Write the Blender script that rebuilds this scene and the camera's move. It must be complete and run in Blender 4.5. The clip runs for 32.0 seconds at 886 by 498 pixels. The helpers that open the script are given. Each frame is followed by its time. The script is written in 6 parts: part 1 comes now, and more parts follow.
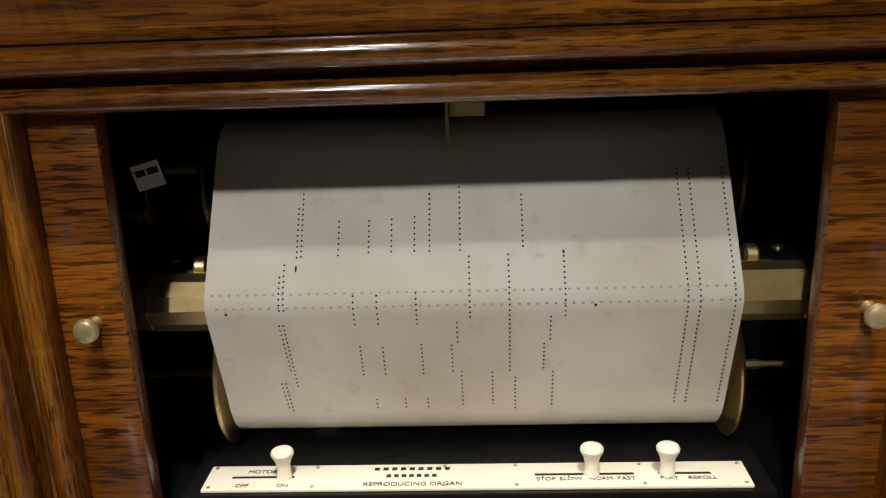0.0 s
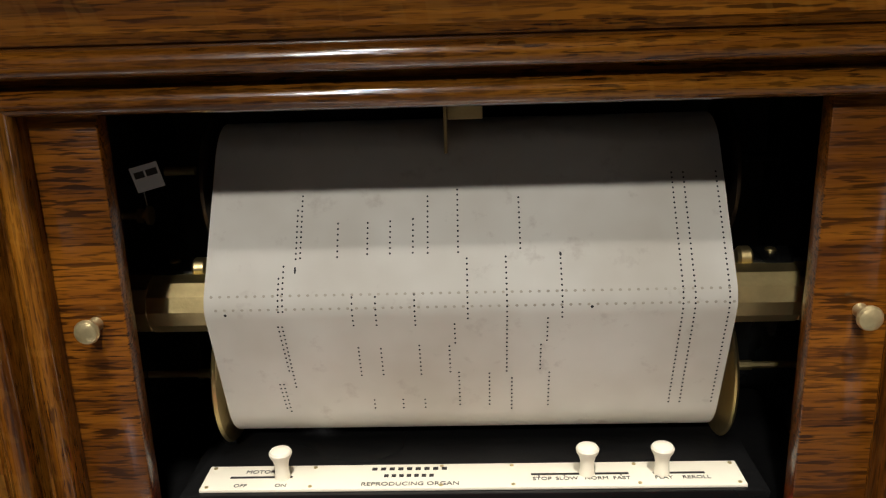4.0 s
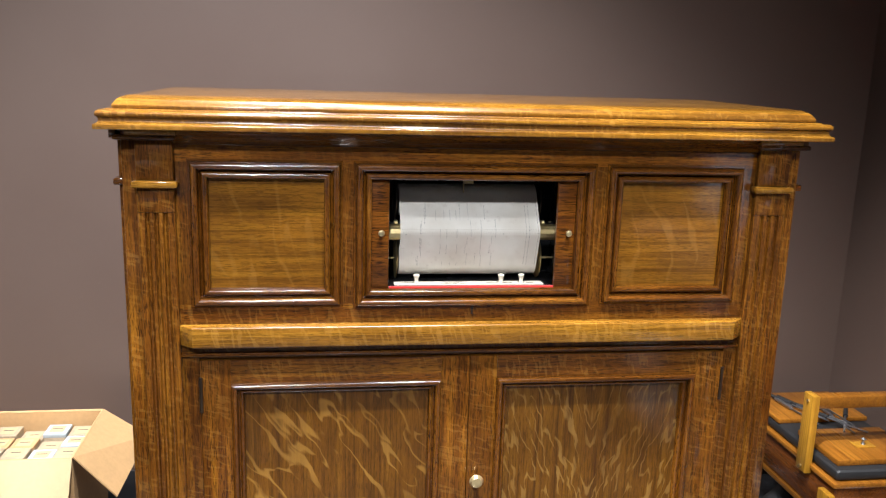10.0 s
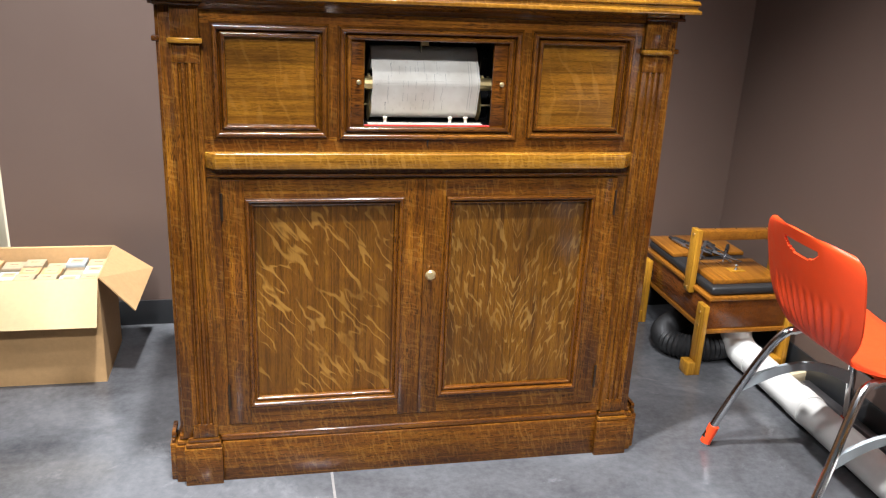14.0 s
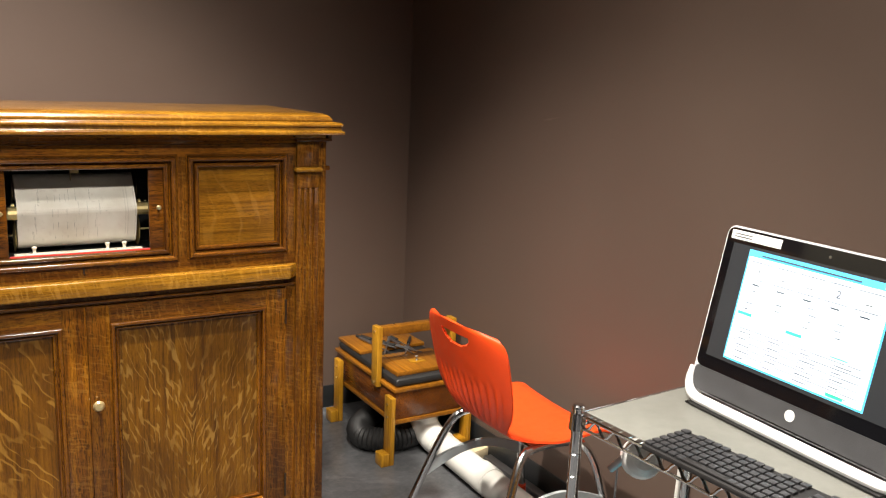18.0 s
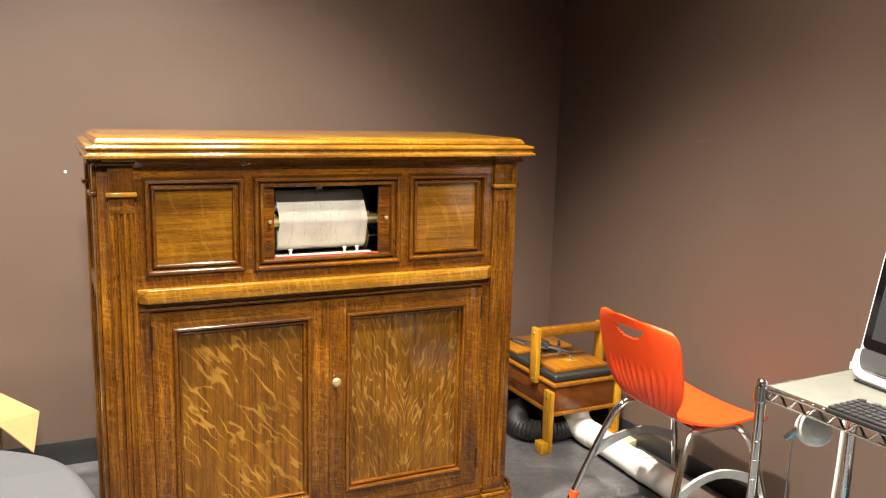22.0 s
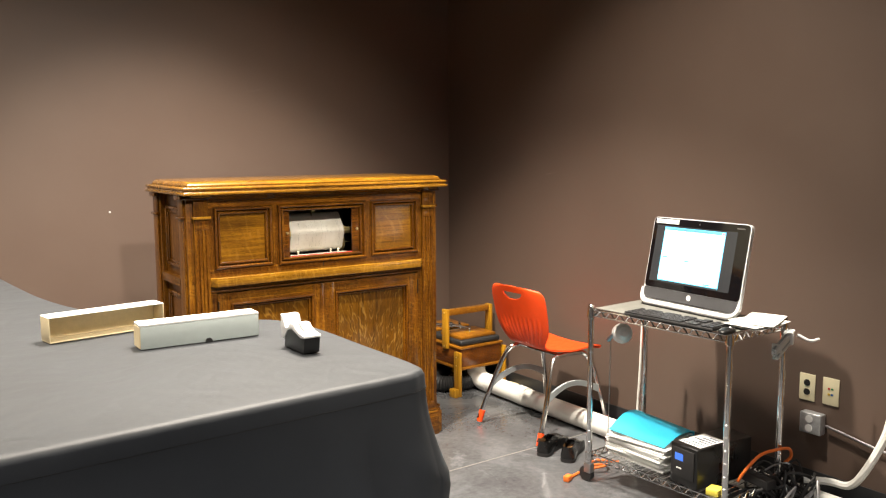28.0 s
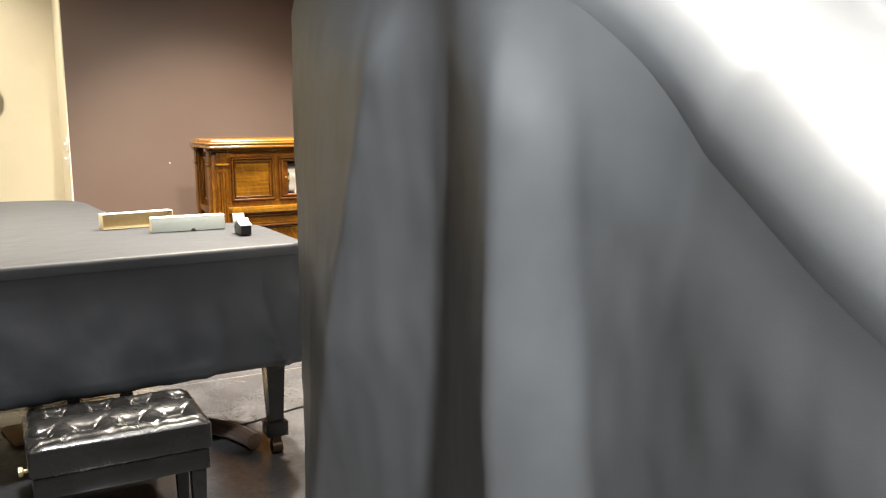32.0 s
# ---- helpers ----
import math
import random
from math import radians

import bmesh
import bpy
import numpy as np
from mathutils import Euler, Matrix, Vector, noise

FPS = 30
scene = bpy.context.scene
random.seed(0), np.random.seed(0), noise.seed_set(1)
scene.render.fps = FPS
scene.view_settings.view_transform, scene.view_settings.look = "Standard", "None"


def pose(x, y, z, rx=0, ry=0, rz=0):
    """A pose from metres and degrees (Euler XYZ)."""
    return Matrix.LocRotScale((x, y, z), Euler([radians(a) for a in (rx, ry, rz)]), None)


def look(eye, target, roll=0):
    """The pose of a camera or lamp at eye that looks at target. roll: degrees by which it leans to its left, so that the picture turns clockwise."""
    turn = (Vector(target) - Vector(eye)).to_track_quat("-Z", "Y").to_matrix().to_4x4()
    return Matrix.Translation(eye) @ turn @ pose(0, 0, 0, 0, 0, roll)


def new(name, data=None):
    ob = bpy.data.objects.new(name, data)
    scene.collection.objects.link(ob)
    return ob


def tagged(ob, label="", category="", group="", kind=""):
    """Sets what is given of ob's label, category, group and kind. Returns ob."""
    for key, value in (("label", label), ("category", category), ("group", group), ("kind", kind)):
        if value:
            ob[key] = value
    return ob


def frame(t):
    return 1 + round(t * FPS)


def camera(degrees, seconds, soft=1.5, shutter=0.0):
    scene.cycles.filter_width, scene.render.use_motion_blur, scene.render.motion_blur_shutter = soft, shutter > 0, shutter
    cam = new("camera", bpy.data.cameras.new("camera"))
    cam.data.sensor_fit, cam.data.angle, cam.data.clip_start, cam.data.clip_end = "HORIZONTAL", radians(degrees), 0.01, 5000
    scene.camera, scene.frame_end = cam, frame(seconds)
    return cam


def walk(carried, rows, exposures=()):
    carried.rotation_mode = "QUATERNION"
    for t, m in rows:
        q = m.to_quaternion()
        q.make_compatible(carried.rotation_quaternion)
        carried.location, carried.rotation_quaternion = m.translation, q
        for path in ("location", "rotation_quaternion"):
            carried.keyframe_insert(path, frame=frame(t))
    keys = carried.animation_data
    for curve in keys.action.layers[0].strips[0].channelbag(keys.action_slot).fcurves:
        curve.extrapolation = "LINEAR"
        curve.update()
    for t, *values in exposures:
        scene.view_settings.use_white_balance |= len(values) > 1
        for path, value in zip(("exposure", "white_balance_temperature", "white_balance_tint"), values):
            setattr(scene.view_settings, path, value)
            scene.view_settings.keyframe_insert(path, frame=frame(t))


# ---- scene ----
cam = camera(55.5, 32.0, soft=1.2)
PATH = [
    (0, (-0.008, -0.004, 1.247), (-0.106, 1.907, 0.667), -2.2),
    (0.5, (-0.003, -0.005, 1.248), (-0.106, 1.905, 0.663), -2.3),
    (1, (0.002, -0.004, 1.251), (-0.112, 1.902, 0.660), -2.5),
    (1.5, (-0.001, -0.006, 1.249), (-0.104, 1.905, 0.666), -2.4),
    (2, (-0.004, -0.008, 1.247), (-0.094, 1.906, 0.671), -2.2),
    (2.5, (-0.007, -0.008, 1.245), (-0.087, 1.906, 0.670), -2.0),
    (3, (-0.009, -0.008, 1.248), (-0.086, 1.906, 0.673), -1.8),
    (3.5, (-0.011, -0.007, 1.249), (-0.091, 1.905, 0.668), -1.9),
    (5.5, (-0.017, -0.063, 1.263), (-0.037, 1.864, 0.727), -1.3),
    (6, (-0.025, -0.124, 1.288), (-0.060, 1.813, 0.785), -0.8),
    (6.5, (-0.055, -0.222, 1.321), (0.000, 1.712, 0.815), -0.1),
    (7, (-0.073, -0.319, 1.328), (0.075, 1.603, 0.795), 0.7),
    (7.5, (-0.092, -0.439, 1.354), (0.080, 1.480, 0.817), 1.3),
    (8, (-0.074, -0.556, 1.385), (0.067, 1.361, 0.830), 2.0),
    (8.5, (-0.087, -0.701, 1.393), (0.066, 1.229, 0.893), 1.8),
    (9, (-0.163, -0.863, 1.407), (0.034, 1.080, 0.974), 1.6),
    (9.5, (-0.278, -1.031, 1.425), (-0.038, 0.907, 0.993), 1.7),
    (10, (-0.297, -1.192, 1.415), (-0.023, 0.742, 0.986), 1.7),
    (10.5, (-0.308, -1.376, 1.413), (0.000, 0.552, 0.980), 1.4),
    (11, (-0.384, -1.518, 1.415), (-0.029, 0.394, 0.947), 0.6),
    (11.5, (-0.436, -1.635, 1.415), (-0.007, 0.243, 0.880), 1.4),
    (12, (-0.413, -1.678, 1.401), (0.036, 0.177, 0.803), 2.4),
    (12.5, (-0.402, -1.708, 1.398), (0.063, 0.099, 0.679), 3.2),
    (13, (-0.412, -1.712, 1.407), (0.065, 0.098, 0.702), 3.8),
    (13.5, (-0.419, -1.712, 1.405), (0.048, 0.108, 0.721), 3.5),
    (14, (-0.415, -1.718, 1.406), (-0.014, 0.127, 0.746), 2.8),
    (14.5, (-0.416, -1.726, 1.405), (-0.005, 0.148, 0.839), 2.7),
    (16.5, (-0.421, -1.761, 1.441), (0.04, 0.132, 0.993), 2.8),
    (17, (-0.423, -1.793, 1.44), (0.075, 0.095, 1.009), 2.8),
    (17.5, (-0.387, -1.821, 1.458), (0.293, 0.013, 1.038), 2.3),
    (18, (-0.322, -1.84, 1.459), (0.703, -0.169, 1.059), 2.4),
    (18.5, (-0.292, -1.864, 1.46), (0.978, -0.366, 1.084), 2.9),
    (19, (-0.314, -1.868, 1.462), (1.03, -0.435, 1.09), 1.8),
    (19.5, (-0.432, -1.884, 1.46), (0.952, -0.487, 1.097), 0.7),
    (20, (-0.559, -1.911, 1.465), (0.752, -0.445, 1.1), 0.0),
    (20.5, (-0.618, -1.939, 1.468), (0.503, -0.321, 1.114), -0.2),
    (21, (-0.672, -1.995, 1.455), (0.313, -0.289, 1.109), 0.7),
    (21.5, (-0.723, -2.032, 1.455), (0.163, -0.273, 1.106), 1.6),
    (22, (-0.795, -2.033, 1.462), (0.064, -0.261, 1.114), 1.5),
    (22.5, (-0.954, -2.031, 1.455), (0.03, -0.324, 1.109), 0.8),
    (23, (-1.126, -2.102, 1.468), (-0.072, -0.436, 1.131), 1.2),
    (23.5, (-1.227, -2.195, 1.467), (-0.165, -0.533, 1.136), 0.8),
    (24, (-1.313, -2.265, 1.488), (-0.24, -0.608, 1.168), 0.3),
    (24.5, (-1.41, -2.258, 1.487), (-0.332, -0.599, 1.188), -2.3),
    (25, (-1.455, -2.295, 1.474), (-0.248, -0.73, 1.169), -4.4),
    (25.5, (-1.56, -2.38, 1.484), (-0.278, -0.875, 1.182), -5.8),
    (27.5, (-1.785, -2.921, 1.488), (-0.6, -1.33, 1.24), -1.8),
    (28, (-1.825, -3.158, 1.481), (-0.675, -1.539, 1.244), -0.3),
    (28.5, (-1.863, -3.42, 1.494), (-0.79, -1.749, 1.258), -0.5),
    (29, (-1.997, -3.656, 1.485), (-0.93, -1.979, 1.263), -0.2),
    (29.5, (-2.117, -3.867, 1.497), (-1.062, -2.182, 1.281), 0.1),
    (30, (-2.177, -4.071, 1.469), (-1.139, -2.373, 1.263), 0.8),
    (30.5, (-2.185, -4.246, 1.472), (-1.158, -2.544, 1.252), 0.6),
    (31, (-2.141, -4.397, 1.473), (-1.142, -2.679, 1.242), 0.3),
    (31.5, (-2.044, -4.641, 1.463), (-1.086, -2.908, 1.182), 0.4),
    (32, (-1.845, -4.792, 1.458), (-0.908, -3.051, 1.152), -0.4),
]
walk(
    cam,
    [(t, look(eye, target, roll)) for t, eye, target, roll in PATH],
    exposures=[(0, -0.98, 6000, 10), (5.5, -0.8, 5900, 10), (7, -0.2, 5500, 10), (9, -0.25, 5300, 12), (10, -0.32, 5350, 12), (12, -0.18, 5400, 12), (16.5, -0.18, 5500, 12), (18.5, -0.5, 6400, 10), (19, -0.58, 6450, 10), (20, -0.3, 6500, 10), (21, 0.15, 6500, 10), (22, 0.22, 6500, 10), (24, 0.05, 6500, 10), (28, -0.05, 6500, 10), (30.5, 0.0, 6500, 10), (32, 0.3, 6500, 10)],
)

# ---- light ----
world = bpy.data.worlds.new("room_world")
scene.world = world
world.use_nodes = True
world.node_tree.nodes["Background"].inputs[0].default_value = (0.9, 0.85, 0.8, 1)
world.node_tree.nodes["Background"].inputs[1].default_value = 0.004


def spot(name, eye, target, watts, half_angle, blend, colour, radius=0.06):
    lamp = bpy.data.lights.new(name, "SPOT")
    lamp.energy, lamp.spot_size, lamp.spot_blend = watts, radians(2 * half_angle), blend
    lamp.color, lamp.shadow_soft_size = colour, radius
    ob = new(name, lamp)
    ob.matrix_basis = look(eye, target)
    return ob


LAMP = (1.0, 0.90, 0.77)
DOWN = 3.85
spot("downlight_lamp", (-0.42, -0.12, DOWN), (-0.42, -0.119, 0), 1350, 42, 0.5, LAMP)
spot("track_lamp", (-0.85, -3.65, DOWN), (-0.36, 0.36, 0.80), 860, 23, 0.8, LAMP, 0.10)
spot("track_lamp", (-0.45, -1.75, DOWN), (-0.20, 0.36, 0.70), 200, 23, 0.9, LAMP, 0.10)
COOL = (0.98, 0.97, 0.97)
for lx, ly, watts, half, blend, colour in ((-0.5, -4.25, 850, 42, 0.6, LAMP), (0.15, -0.87, 890, 48, 0.95, LAMP), (-1.6, -5.7, 1250, 60, 0.5, COOL), (-2.3, -0.9, 620, 52, 0.9, LAMP), (-2.6, 0.95, 640, 52, 0.7, LAMP)):
    spot("downlight_lamp", (lx, ly, DOWN), (lx, ly + 0.001, 0), watts, half, blend, colour, 0.10)

# ---- materials ----


def nodes_of(name):
    mat = bpy.data.materials.new(name)
    mat.use_nodes = True
    tree = mat.node_tree
    bsdf = tree.nodes["Principled BSDF"]
    return mat, tree, bsdf


def link(tree, a, b):
    tree.links.new(a, b)


def add(tree, kind, **values):
    node = tree.nodes.new(kind)
    for key, value in values.items():
        if key in ("operation", "blend_type", "data_type", "noise_dimensions", "wave_type", "bands_direction", "feature"):
            if key == "operation":
                node.operation = value
            elif key == "blend_type":
                node.blend_type = value
            elif key == "data_type":
                node.data_type = value
            elif key == "feature":
                node.feature = value
        else:
            node.inputs[key.replace("_", " ")].default_value = value
    return node


def ramp(tree, source, stops):
    node = tree.nodes.new("ShaderNodeValToRGB")
    els = node.color_ramp.elements
    while len(els) < len(stops):
        els.new(0.5)
    for el, (at, c) in zip(els, stops):
        el.position = at
        el.color = (*c, 1) if len(c) == 3 else (c[0], c[0], c[0], 1)
    link(tree, source, node.inputs[0])
    return node.outputs[0]


def coords(tree, scale=(1, 1, 1), turn=(0, 0, 0), by_object=True):
    """Object space, shifted by a random amount for each object, stretched by scale."""
    tc = tree.nodes.new("ShaderNodeTexCoord")
    info = tree.nodes.new("ShaderNodeObjectInfo")
    shift = add(tree, "ShaderNodeMath", operation="MULTIPLY")
    shift.inputs[1].default_value = 7.0 if by_object else 0.0
    link(tree, info.outputs["Random"], shift.inputs[0])
    off = tree.nodes.new("ShaderNodeVectorMath")
    off.operation = "ADD"
    link(tree, tc.outputs["Object"], off.inputs[0])
    link(tree, shift.outputs[0], off.inputs[1])
    turned = tree.nodes.new("ShaderNodeMapping")
    turned.inputs["Rotation"].default_value = [radians(a) for a in turn]
    link(tree, off.outputs[0], turned.inputs[0])
    mp = tree.nodes.new("ShaderNodeMapping")
    mp.inputs["Scale"].default_value = scale
    link(tree, turned.outputs[0], mp.inputs[0])
    return mp.outputs[0]


def noise_of(tree, vec, scale, detail=4, rough=0.55, distort=0.0):
    n = add(tree, "ShaderNodeTexNoise", Scale=scale, Detail=detail, Roughness=rough, Distortion=distort)
    link(tree, vec, n.inputs["Vector"])
    return n.outputs["Fac"]


def mix(tree, fac, a, b, mode="MIX"):
    n = tree.nodes.new("ShaderNodeMix")
    n.data_type, n.blend_type = "RGBA", mode
    for sock, v in ((n.inputs[0], fac), (n.inputs[6], a), (n.inputs[7], b)):
        if isinstance(v, (int, float)):
            sock.default_value = v
        elif isinstance(v, tuple):
            sock.default_value = (*v, 1)
        else:
            link(tree, v, sock)
    return n.outputs[2]


def bump(tree, height, strength, distance, bsdf):
    b = add(tree, "ShaderNodeBump", Strength=strength, Distance=distance)
    link(tree, height, b.inputs["Height"])
    link(tree, b.outputs[0], bsdf.inputs["Normal"])


def plain(name, colour, rough=0.5, metal=0.0, vary=0.12, grain=60.0, relief=0.15, coat=0.0, sheen=0.0):
    """One surface colour with fine grain and broad stains."""
    mat, tree, bsdf = nodes_of(name)
    vec = coords(tree)
    fine = noise_of(tree, vec, grain, 5, 0.65)
    broad = noise_of(tree, vec, grain / 14, 3)
    dark = tuple(c * (1 - 2.2 * vary) for c in colour)
    light = tuple(min(1, c * (1 + 1.2 * vary)) for c in colour)
    c1 = ramp(tree, broad, [(0.3, dark), (0.7, light)])
    c2 = ramp(tree, fine, [(0.25, dark), (0.75, light)])
    link(tree, mix(tree, 0.5, c1, c2), bsdf.inputs["Base Color"])
    r = ramp(tree, broad, [(0.3, (max(0.03, rough - 0.08),)), (0.7, (min(1, rough + 0.08),))])
    link(tree, r, bsdf.inputs["Roughness"])
    bsdf.inputs["Metallic"].default_value = metal
    bsdf.inputs["Coat Weight"].default_value = coat
    bsdf.inputs["Sheen Weight"].default_value = sheen
    if relief:
        bump(tree, fine, relief, 0.002, bsdf)
    return mat


def flecks(tree, turn, gap, ratio, centre, lean=0, contour=False):
    """Tapered wavy streaks: a noise drawn out along one way and bent by a broad one. centre mirrors them about an upright line."""
    if centre is None:
        vec = coords(tree, (1, 1, 1), (lean, turn, 0))
    else:
        tc = tree.nodes.new("ShaderNodeTexCoord")
        sep = tree.nodes.new("ShaderNodeSeparateXYZ")
        link(tree, tc.outputs["Object"], sep.inputs[0])
        off = add(tree, "ShaderNodeMath", operation="SUBTRACT")
        link(tree, sep.outputs[0], off.inputs[0])
        off.inputs[1].default_value = centre
        side = add(tree, "ShaderNodeMath", operation="ABSOLUTE")
        link(tree, off.outputs[0], side.inputs[0])
        join = tree.nodes.new("ShaderNodeCombineXYZ")
        link(tree, side.outputs[0], join.inputs[0])
        link(tree, sep.outputs[1], join.inputs[1])
        link(tree, sep.outputs[2], join.inputs[2])
        mp = tree.nodes.new("ShaderNodeMapping")
        mp.inputs["Rotation"].default_value = (0, radians(turn), 0)
        link(tree, join.outputs[0], mp.inputs[0])
        vec = mp.outputs[0]
    warp = add(tree, "ShaderNodeTexNoise", Scale=0.30 / gap, Detail=2.0, Roughness=0.5)
    link(tree, vec, warp.inputs["Vector"])
    bent = tree.nodes.new("ShaderNodeVectorMath")
    bent.operation = "MULTIPLY_ADD"
    link(tree, warp.outputs["Color"], bent.inputs[0])
    bent.inputs[1].default_value = (gap * 1.6, 0, gap * 1.2)
    link(tree, vec, bent.inputs[2])
    drawn = tree.nodes.new("ShaderNodeMapping")
    drawn.inputs["Scale"].default_value = (1, 1, ratio)
    link(tree, bent.outputs[0], drawn.inputs[0])
    field = noise_of(tree, drawn.outputs[0], 0.95 / gap, 0.8 if contour else 1.2, 0.45)
    if not contour:
        return field
    # thin wavy lines: where the field passes through its middle
    away = add(tree, "ShaderNodeMath", operation="SUBTRACT")
    link(tree, field, away.inputs[0])
    away.inputs[1].default_value = 0.5
    near = add(tree, "ShaderNodeMath", operation="ABSOLUTE")
    link(tree, away.outputs[0], near.inputs[0])
    thin = add(tree, "ShaderNodeMath", operation="MULTIPLY_ADD")
    link(tree, near.outputs[0], thin.inputs[0])
    thin.inputs[1].default_value = -4.0
    spread = add(tree, "ShaderNodeMath", operation="MULTIPLY_ADD")
    link(tree, noise_of(tree, drawn.outputs[0], 1.3 / gap, 1, 0.5), spread.inputs[0])
    spread.inputs[1].default_value = 0.9
    spread.inputs[2].default_value = 0.18
    link(tree, spread.outputs[0], thin.inputs[2])
    return thin.outputs[0]


def oak(name, along, dark, mid, pale, fleck=0.5, flame=None, gloss=0.3, pore=0.85, dash=560, edge=(0.56, 0.61), glint=(0.48, 0.255, 0.045)):
    """Quarter-sawn oak: dark pores in short dashes along the grain, pale tapered ray flecks across it."""
    mat, tree, bsdf = nodes_of(name)
    axis = "xyz".index(along)

    def stretched(k):
        return tuple(k if n == axis else 1.0 for n in range(3))

    pores = noise_of(tree, coords(tree, stretched(0.09)), dash, 2, 0.5)
    fine = noise_of(tree, coords(tree, stretched(0.05)), dash * 2.4, 2, 0.5)
    streak = noise_of(tree, coords(tree, stretched(0.02)), 190, 4, 0.6)
    band = noise_of(tree, coords(tree, stretched(0.05)), 60, 5, 0.65, 0.4)
    base = ramp(tree, band, [(0.3, dark), (0.5, mid), (0.74, pale)])
    base = mix(tree, ramp(tree, streak, [(0.36, (0.55,)), (0.50, (0.0,))]), base, tuple(c * 0.5 for c in dark))
    turn, gap, ratio, centre = flame if flame else ({"x": 14, "y": 0, "z": 74}[along], 0.0058, 0.17, None)
    lines = ramp(tree, flecks(tree, turn, gap, ratio, centre, 72 if along == "y" and not flame else 0, bool(flame)), [(edge[0], (0.0,)), (edge[1], (1.0,))])
    where = noise_of(tree, coords(tree), 9, 2)
    amount = mix(tree, 1.0, lines, ramp(tree, where, [(0.32, (0.3,)), (0.52, (1.0,))]), "MULTIPLY")
    amount = mix(tree, 1.0, amount, (fleck, fleck, fleck), "MULTIPLY")
    # dashes lie thicker in some places than in others and break at the flecks
    thick = ramp(tree, noise_of(tree, coords(tree, stretched(0.35)), 26, 3), [(0.35, (0.45,)), (0.6, (1.0,))])
    dashes = mix(tree, 1.0, ramp(tree, pores, [(0.40, (pore,)), (0.47, (0.0,))]), thick, "MULTIPLY")
    base = mix(tree, dashes, base, tuple(c * 0.30 for c in dark))
    base = mix(tree, ramp(tree, fine, [(0.36, (pore * 0.6,)), (0.46, (0.0,))]), base, tuple(c * 0.5 for c in dark))
    base = mix(tree, amount, base, glint)
    stain = noise_of(tree, coords(tree), 5, 4)
    base = mix(tree, ramp(tree, stain, [(0.35, (0.45,)), (0.6, (0.0,))]), base, tuple(c * 0.55 for c in dark))
    link(tree, base, bsdf.inputs["Base Color"])
    rough = ramp(tree, band, [(0.3, (gloss + 0.12,)), (0.7, (gloss,))])
    link(tree, rough, bsdf.inputs["Roughness"])
    bsdf.inputs["Specular IOR Level"].default_value = 0.15
    bsdf.inputs["Coat Weight"].default_value = 0.9 if gloss <= 0.2 else 0.5
    bsdf.inputs["Coat Roughness"].default_value = 0.11
    bump(tree, pores, 0.30, 0.001, bsdf)
    return mat


DK, MD, PL = (0.068, 0.020, 0.0014), (0.165, 0.057, 0.0034), (0.29, 0.120, 0.0068)
GDK, GMD, GPL = (0.125, 0.048, 0.003), (0.24, 0.100, 0.0055), (0.33, 0.152, 0.009)
OAK_X = oak("oak_grain_across", "x", DK, MD, PL, 0.16)
OAK_Z = oak("oak_grain_upright", "z", DK, MD, PL, 0.14)
OAK_Y = oak("oak_grain_deep", "y", DK, MD, PL, 0.2)
# rail colour raised about half, standing in for light the cornice blocks
OAK_RAIL = oak("oak_top_rail", "x", (0.12, 0.036, 0.0023), (0.27, 0.094, 0.0055), (0.42, 0.17, 0.009), 0.10, pore=0.95, dash=430)
OAK_FLAME = oak("oak_flamed_panel", "z", (0.075, 0.027, 0.0017), (0.145, 0.056, 0.0032), (0.21, 0.09, 0.0052), 0.55, flame=(36, 0.024, 0.24, None), pore=0.4, edge=(0.46, 0.60), glint=(0.40, 0.21, 0.034))
OAK_FLAME_FINE = oak("oak_finely_flamed_panel", "z", (0.075, 0.027, 0.0019), (0.14, 0.056, 0.0036), (0.20, 0.088, 0.0056), 0.45, flame=(-15, 0.0135, 0.17, 0.258), pore=0.4, edge=(0.46, 0.60), glint=(0.37, 0.21, 0.045))
OAK_PANEL = oak("oak_small_panel", "x", GDK, GMD, GPL, 0.18, flame=(12, 0.035, 0.22, None), edge=(0.46, 0.60), pore=0.55, dash=700)
OAK_DARK_X = oak("oak_moulding_across", "x", (0.055, 0.016, 0.0014), (0.15, 0.050, 0.0035), (0.275, 0.110, 0.007), 0.05, gloss=0.2, dash=700)
OAK_DARK_Z = oak("oak_moulding_upright", "z", (0.055, 0.016, 0.0014), (0.15, 0.050, 0.0035), (0.275, 0.110, 0.007), 0.05, gloss=0.2, dash=700)
OAK_SLIDE = oak("red_oak_slide", "x", (0.060, 0.017, 0.0016), (0.150, 0.048, 0.003), (0.25, 0.090, 0.006), 0.0, pore=0.95, dash=520)
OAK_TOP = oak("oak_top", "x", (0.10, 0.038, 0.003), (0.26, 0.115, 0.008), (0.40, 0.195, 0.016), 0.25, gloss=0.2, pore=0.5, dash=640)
PINE = oak("orange_varnished_wood", "y", (0.18, 0.062, 0.005), (0.28, 0.106, 0.008), (0.36, 0.15, 0.013), 0.0, gloss=0.25, pore=0.2)
PINE_Z = oak("orange_varnished_upright", "z", (0.36, 0.16, 0.010), (0.48, 0.235, 0.015), (0.56, 0.29, 0.022), 0.0, gloss=0.25, pore=0.15)
MAHOG = oak("red_brown_varnished_wood", "y", (0.10, 0.028, 0.005), (0.17, 0.052, 0.008), (0.23, 0.078, 0.012), 0.0, gloss=0.22)
BLACK = plain("black_lacquer", (0.006, 0.006, 0.006), 0.3, grain=90)
BLACK_MATT = plain("black_matt", (0.012, 0.011, 0.011), 0.6, grain=90)
